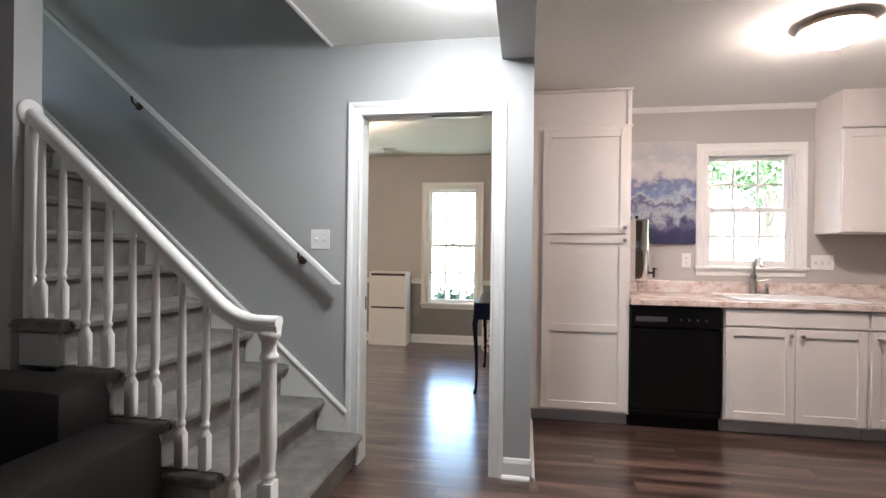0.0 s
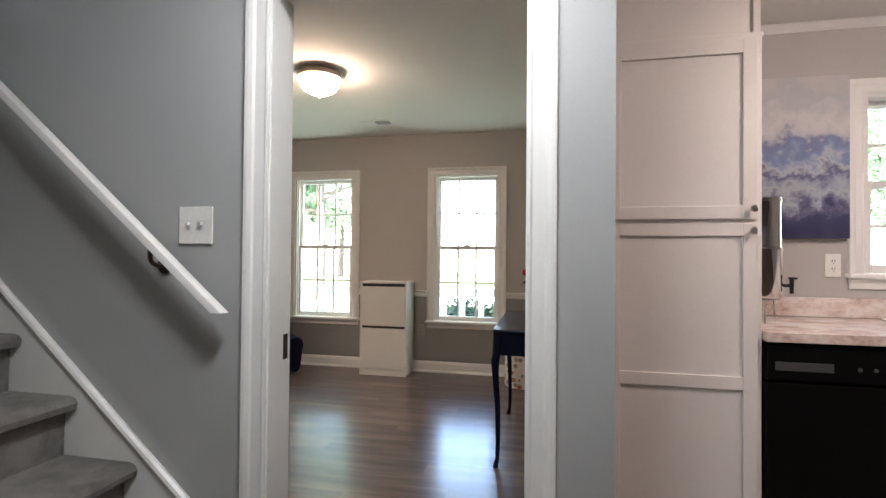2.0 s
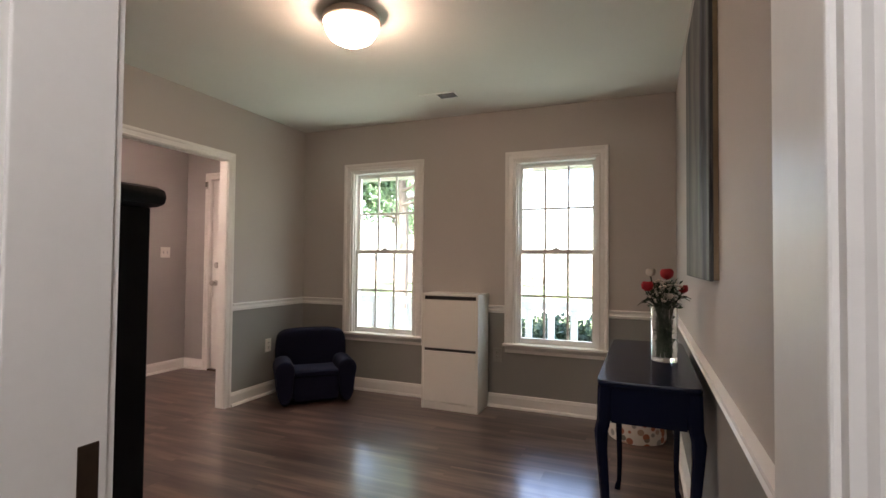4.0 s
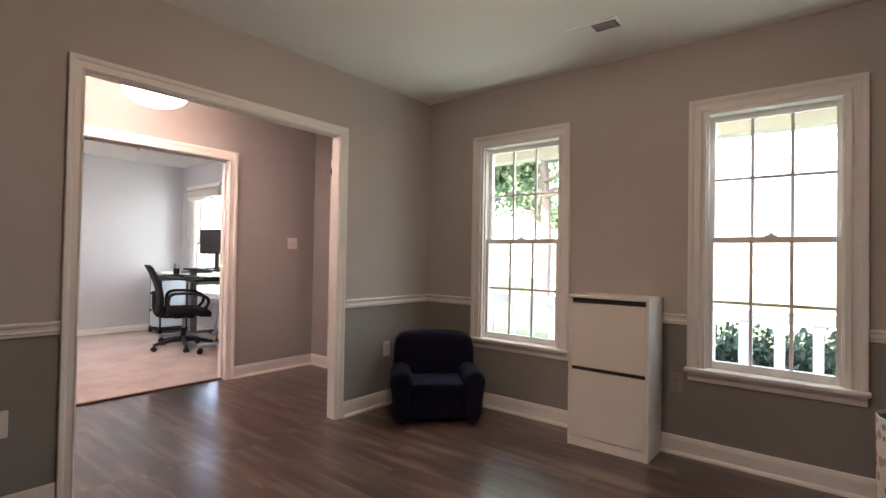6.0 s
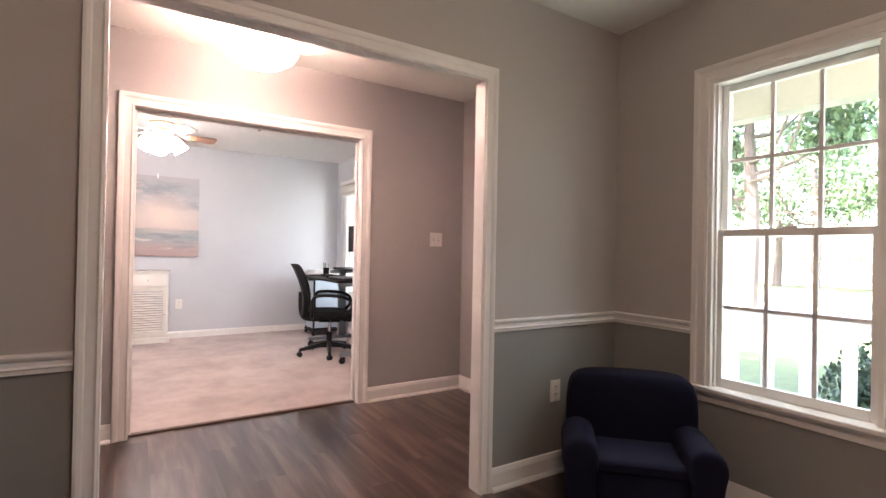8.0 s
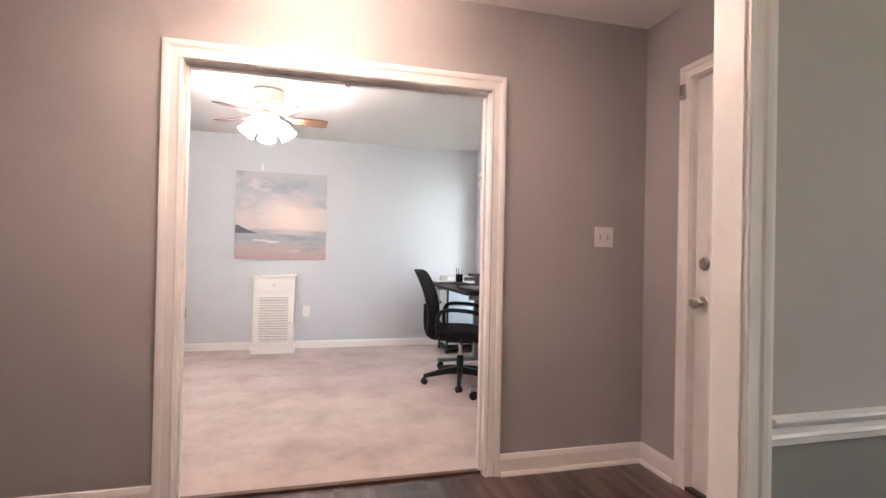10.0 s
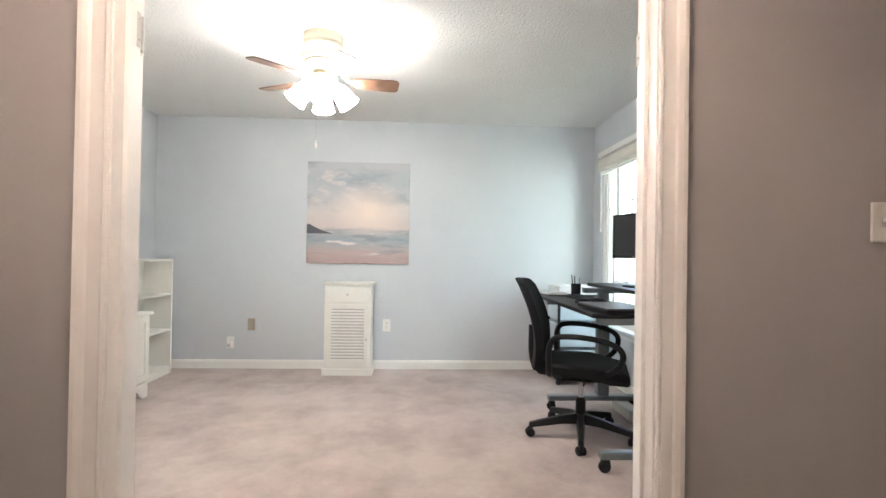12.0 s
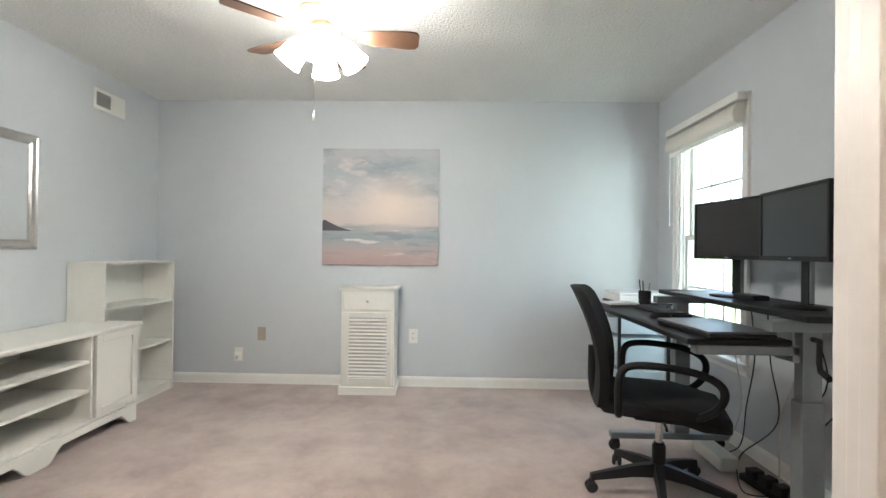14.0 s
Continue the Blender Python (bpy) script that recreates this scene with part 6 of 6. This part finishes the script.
monitor(-6.99, 5.885, 11)
monitor(-6.47, 5.875, -6)
lap = thing("laptop", (-6.40, 5.50, 0.867), "closed graphite laptop on the keyboard shelf", "laptop", turn=4)
part("base", block(-0.20, 0.20, -0.14, 0.13, 0.004, 0.018, 0.004), BLACK_PLASTIC, lap)
part("lid", block(-0.20, 0.20, -0.14, 0.13, 0.019, 0.028, 0.004), GRAPHITE, lap)
part("badge", turned([(0.014, 0.0281), (0.014, 0.0286), (0, 0.0286)], seg=16), SILVER, lap)
for x in (-0.16, 0.16):
    part("foot", block(x - 0.02, x + 0.02, -0.1, 0.1, 0.0, 0.004), BLACK_PLASTIC, lap)
kb = thing("keyboard", (-7.05, 5.55, 0.867), "black keyboard on the lower desk shelf", "keyboard", turn=2)
part("tray", block(-0.22, 0.22, -0.065, 0.065, 0.0, 0.014, 0.004), BLACK_PLASTIC, kb)
KEY = bpy.data.meshes.new("key")
bm = block(-0.0085, 0.0085, -0.0085, 0.0085, 0.0145, 0.021, 0.0015)
bm.to_mesh(KEY)
bm.free()
KEY.materials.append(BLACK_PLASTIC)
for i in range(20):
    for j in range(5):
        k = new("key", KEY)
        k.parent = kb
        k.location = (-0.2 + i * 0.021, -0.042 + j * 0.021, 0)
ms = thing("computer_mouse", (-6.80, 5.45, 0.867), "small black mouse on the desk shelf", "mouse")
part("shell", turned([(0, 0), (0.030, 0), (0.031, 0.012), (0.022, 0.028), (0, 0.034)], m=Matrix.Diagonal((1, 1.7, 1, 1)), seg=20), BLACK_PLASTIC, ms, "", True)
cup = thing("pen_cup", (-7.40, 5.60, 0.867), "black mesh pen cup with pens", "pen cup")
part("cup", turned([(0, 0), (0.035, 0), (0.038, 0.09), (0.035, 0.09), (0.033, 0.01), (0, 0.01)], seg=20), BLACK_MESH, cup, "", True)
for i, (x, y) in enumerate(((0.01, 0.01), (-0.015, 0.0), (0.0, -0.016))):
    part("pen", bar([(x, y, 0.012), (x * 2.2, y * 2.2, 0.14 + 0.01 * i)], 0.004, 6), BLACK_PLASTIC if i else SILVER, cup)
dock = thing("docking_station", (-6.70, 5.84, 0.972), "small black dock between the monitors", "dock")
part("shell", block(-0.09, 0.07, -0.04, 0.04, 0.0, 0.026, 0.006), BLACK_PLASTIC, dock)

# plastic drawer cart with white boxes on top, behind the desk
cart = thing("drawer_cart", (-8.15, 5.83, 0.010), "pale plastic drawer cart on casters", "cart")
for x in (-0.17, 0.17):
    for y in (-0.19, 0.17):
        part("caster", turned([(0.020, -0.012), (0.024, 0), (0.020, 0.012)], m=pose(x, y, 0.026, 0, 90, 0), seg=14), BLACK_PLASTIC, cart, "", True)
        part("post", block(x - 0.010, x + 0.010, y - 0.010, y + 0.010, 0.045, 0.80), BLACK_PLASTIC, cart)
part("base", block(-0.19, 0.19, -0.21, 0.19, 0.05, 0.075, 0.004), BLACK_PLASTIC, cart)
for z in (0.10, 0.34, 0.58):
    part("drawer", block(-0.16, 0.16, -0.205, 0.16, z, z + 0.21, 0.012), PALE_BIN, cart, "pale translucent drawer")
part("top", block(-0.19, 0.19, -0.21, 0.19, 0.80, 0.815, 0.004), BLACK_PLASTIC, cart)
pr = thing("printer", (-8.15, 5.83, 0.826), "flat white printer on the drawer cart", "printer")
part("body", block(-0.19, 0.19, -0.20, 0.18, 0.0, 0.055, 0.010), PAPER, pr)
part("lid", block(-0.185, 0.185, -0.195, 0.175, 0.056, 0.072, 0.006), PAPER, pr)
bk = thing("notebook", (-7.38, 5.43, 0.867), "stack of papers and a notebook on the desk", "notebook", turn=8)
part("cover", block(-0.06, 0.10, -0.10, 0.10, 0.0, 0.012, 0.002), GRAPHITE, bk)
part("papers", block(-0.05, 0.09, -0.09, 0.09, 0.0125, 0.024, 0.001), PAPER, bk)

# office chair, pushed in towards the desk
oc = thing("office_chair", (-6.77, 5.435, 0.010), "black mesh-back office chair with arms on casters", "chair", turn=-20)
oc.scale = (1.06, 1.06, 1.0)
part("gas_column", turned([(0.030, 0.10), (0.030, 0.235), (0.024, 0.24), (0.024, 0.25), (0.0165, 0.252), (0.0165, 0.375)], seg=20), [BLACK_PLASTIC], oc, "", True)
part("chrome_piston", turned([(0.017, 0.245), (0.017, 0.372)], seg=16), CHROME, oc, "chrome piston", True)
for k in range(5):
    a = radians(-70 + 72 * k)
    m = Matrix.Rotation(a, 4, "Z")
    bm = bmesh.new()
    rows_a = []
    for r, w, z0, z1 in ((0.02, 0.026, 0.085, 0.15), (0.12, 0.022, 0.085, 0.135), (0.25, 0.018, 0.068, 0.105), (0.315, 0.016, 0.06, 0.088)):
        rows_a.append([bm.verts.new(m @ Vector(p)) for p in ((r, -w, z0), (r, w, z0), (r, w * 0.7, z1), (r, -w * 0.7, z1))])
    for p, q in zip(rows_a, rows_a[1:]):
        for i in range(4):
            bm.faces.new((p[i], p[(i + 1) % 4], q[(i + 1) % 4], q[i]))
    bm.faces.new(rows_a[0][::-1])
    bm.faces.new(rows_a[-1])
    spoke = part("spoke", bm, BLACK_PLASTIC, oc)
    bm = bmesh.new()
    cm = m @ Matrix.Translation((0.31, 0, 0.027)) @ Matrix.Rotation(radians(35 * k), 4, "Z")
    for s in (-0.014, 0.014):
        lathe(bm, [(0.022, -0.009), (0.027, -0.005), (0.027, 0.005), (0.022, 0.009)], m=cm @ Matrix.Translation((0, s, 0)) @ Matrix.Rotation(radians(90), 4, "X"), seg=16)
    lathe(bm, [(0.016, 0.0), (0.019, 0.02), (0.012, 0.036), (0.006, 0.04)], m=cm, seg=12)
    part("caster", bm, BLACK_PLASTIC, spoke, "", True)
part("tilt_box", block(-0.09, 0.09, -0.11, 0.11, 0.37, 0.425, 0.010), BLACK_PLASTIC, oc)
part("height_lever", bar([(0.06, 0.0, 0.40), (0.19, 0.02, 0.39), (0.22, 0.02, 0.385)], 0.006, 8), BLACK_PLASTIC, oc)
bm = bmesh.new()
box(bm, -0.25, 0.25, -0.25, 0.27, 0.425, 0.50)
bmesh.ops.subdivide_edges(bm, edges=bm.edges[:], cuts=4, use_grid_fill=True)
for v in bm.verts:
    v.co.z -= 0.03 * max(0, (v.co.y - 0.10) / 0.14) ** 2
    v.co.x *= 1 - 0.12 * (abs(v.co.y) / 0.24) ** 3
bmesh.ops.bevel(bm, geom=[e for e in bm.edges if len(e.link_faces) == 2 and e.calc_face_angle(0) > 0.7], offset=0.025, segments=3, affect="EDGES", profile=0.5)
part("seat", bm, BLACK_MESH, oc, "", True)
bm = bmesh.new()
front, rear = [], []
for j in range(13):
    v = j / 12
    z = 0.45 + 0.56 * v
    yc = -0.25 - 0.04 * math.sin(math.pi * v) * -1 - 0.11 * v ** 1.4
    w = 0.215 + 0.035 * math.sin(math.pi * min(1, v * 1.15)) - 0.03 * max(0, v - 0.85) / 0.15
    front.append([bm.verts.new((w * (i / 5 - 1), yc + 0.035 * (1 - (i / 5 - 1) ** 2) * -1 + 0.03, z - (0.02 * abs(i / 5 - 1) ** 4 if j == 12 else 0))) for i in range(11)])
    rear.append([bm.verts.new((w * (i / 5 - 1), yc + 0.035 * (1 - (i / 5 - 1) ** 2) * -1 - 0.012, z - (0.02 * abs(i / 5 - 1) ** 4 if j == 12 else 0))) for i in range(11)])
for gset, flip in ((front, False), (rear, True)):
    for p, q in zip(gset, gset[1:]):
        for i in range(10):
            fc = (p[i], p[i + 1], q[i + 1], q[i])
            bm.faces.new(fc[::-1] if flip else fc)
ring_f = front[0] + [r[-1] for r in front[1:-1]] + front[-1][::-1] + [r[0] for r in front[1:-1]][::-1]
ring_r = rear[0] + [r[-1] for r in rear[1:-1]] + rear[-1][::-1] + [r[0] for r in rear[1:-1]][::-1]
for i in range(len(ring_f)):
    j = (i + 1) % len(ring_f)
    bm.faces.new((ring_f[j], ring_f[i], ring_r[i], ring_r[j]))
part("backrest", bm, BLACK_MESH, oc, "black mesh backrest", True)
part("back_spine", bar(arc([(0, -0.05, 0.39), (0, -0.24, 0.40), (0, -0.295, 0.49), (0, -0.30, 0.70)], 4), 0.022, 10), BLACK_PLASTIC, oc, "", True)
for s in (-1, 1):
    bm = bar(arc([(s * 0.235, -0.17, 0.44), (s * 0.285, -0.17, 0.47), (s * 0.29, -0.165, 0.63), (s * 0.285, -0.10, 0.68), (s * 0.285, 0.08, 0.675), (s * 0.285, 0.19, 0.64), (s * 0.28, 0.225, 0.585), (s * 0.255, 0.20, 0.51), (s * 0.225, 0.12, 0.445)], 5), 0.017, 10)
    part("armrest", bm, BLACK_PLASTIC, oc, "looped black armrest", True)

# cables and power strip under the desk
ps = thing("power_strip", (-6.75, 5.98, 0.010), "black power strip under the desk", "power strip", turn=8)
part("body", block(-0.20, 0.20, -0.03, 0.03, 0, 0.035, 0.006), BLACK_PLASTIC, ps)
for i in range(4):
    part("adapter", block(-0.15 + i * 0.09, -0.09 + i * 0.09, -0.035, 0.03, 0.036, 0.085, 0.006), BLACK_PLASTIC, ps, "black power adapter")
pb = thing("cable_tray", (-7.18, 5.92, 0.010), "white cable box under the desk", "cable box")
part("box", block(-0.16, 0.16, -0.05, 0.05, 0, 0.075, 0.008), WHITE_LAM, pb)
cr = random.Random(8)
for i in range(6):
    x = -7.3 + i * 0.15
    cab = thing("cable", (x, 6.05, 0.010), "loose black cable under the desk" if i % 3 else "loose cream cable under the desk", "cable", "desk cables")
    pts = [(0, 0.05, 0.9), (cr.uniform(-0.1, 0.1), 0.08, 0.6), (cr.uniform(-0.15, 0.15), cr.uniform(0.0, 0.08), 0.32), (cr.uniform(-0.15, 0.15), cr.uniform(-0.05, 0.06), 0.05), (cr.uniform(-0.1, 0.2), cr.uniform(-0.2, -0.05), 0.006), (cr.uniform(0.1, 0.35), cr.uniform(-0.15, 0.05), 0.006)]
    part("cord", bar(arc(pts, 7), 0.0035, 6), BLACK_PLASTIC if i % 3 else CREAM_CORD, cab, "", True)

# ---- floor planks ----
unit = bmesh.new()
box(unit, 0, 1, 0, 1, -0.005, 0.0)
PLANK = bpy.data.meshes.new("plank")
bmesh.ops.recalc_face_normals(unit, faces=unit.faces[:])
unit.to_mesh(PLANK)
unit.free()
PLANK.materials.append(OAK)
floor_ob = bpy.data.objects["floor"]
PW, PL = 0.152, 1.22


def planks(x0, x1, y0, y1):
    j = math.floor(y0 / PW)
    while j * PW < y1 - 1e-6:
        a, b = max(y0, j * PW), min(y1, (j + 1) * PW)
        start = -12 + (j * 0.4271 % 1.0) * PL
        i = math.floor((x0 - start) / PL)
        while start + i * PL < x1 - 1e-6:
            c, d = max(x0, start + i * PL), min(x1, start + (i + 1) * PL)
            if b - a > 0.004 and d - c > 0.004:
                ob = new("plank", PLANK)
                ob.parent = floor_ob
                ob.location = (c, a, 0.0)
                ob.scale = (d - c, b - a, 1)
            i += 1
        j += 1


planks(-3.355, 0.03, 2.41, 5.99)
planks(D1[0] + 0.018, D1[1] - 0.018, 2.29, 2.41)
planks(-3.43, -3.355, OP[0] + 0.018, OP[1] - 0.018)
planks(-4.98, -3.43, 2.9, 5.99)
planks(-5.02, -4.98, OF[0] + 0.018, OF[1] - 0.018)
planks(-0.95, 0.132, 0.6, 2.29)
planks(0.132, 3.6, 0.9, 3.28)
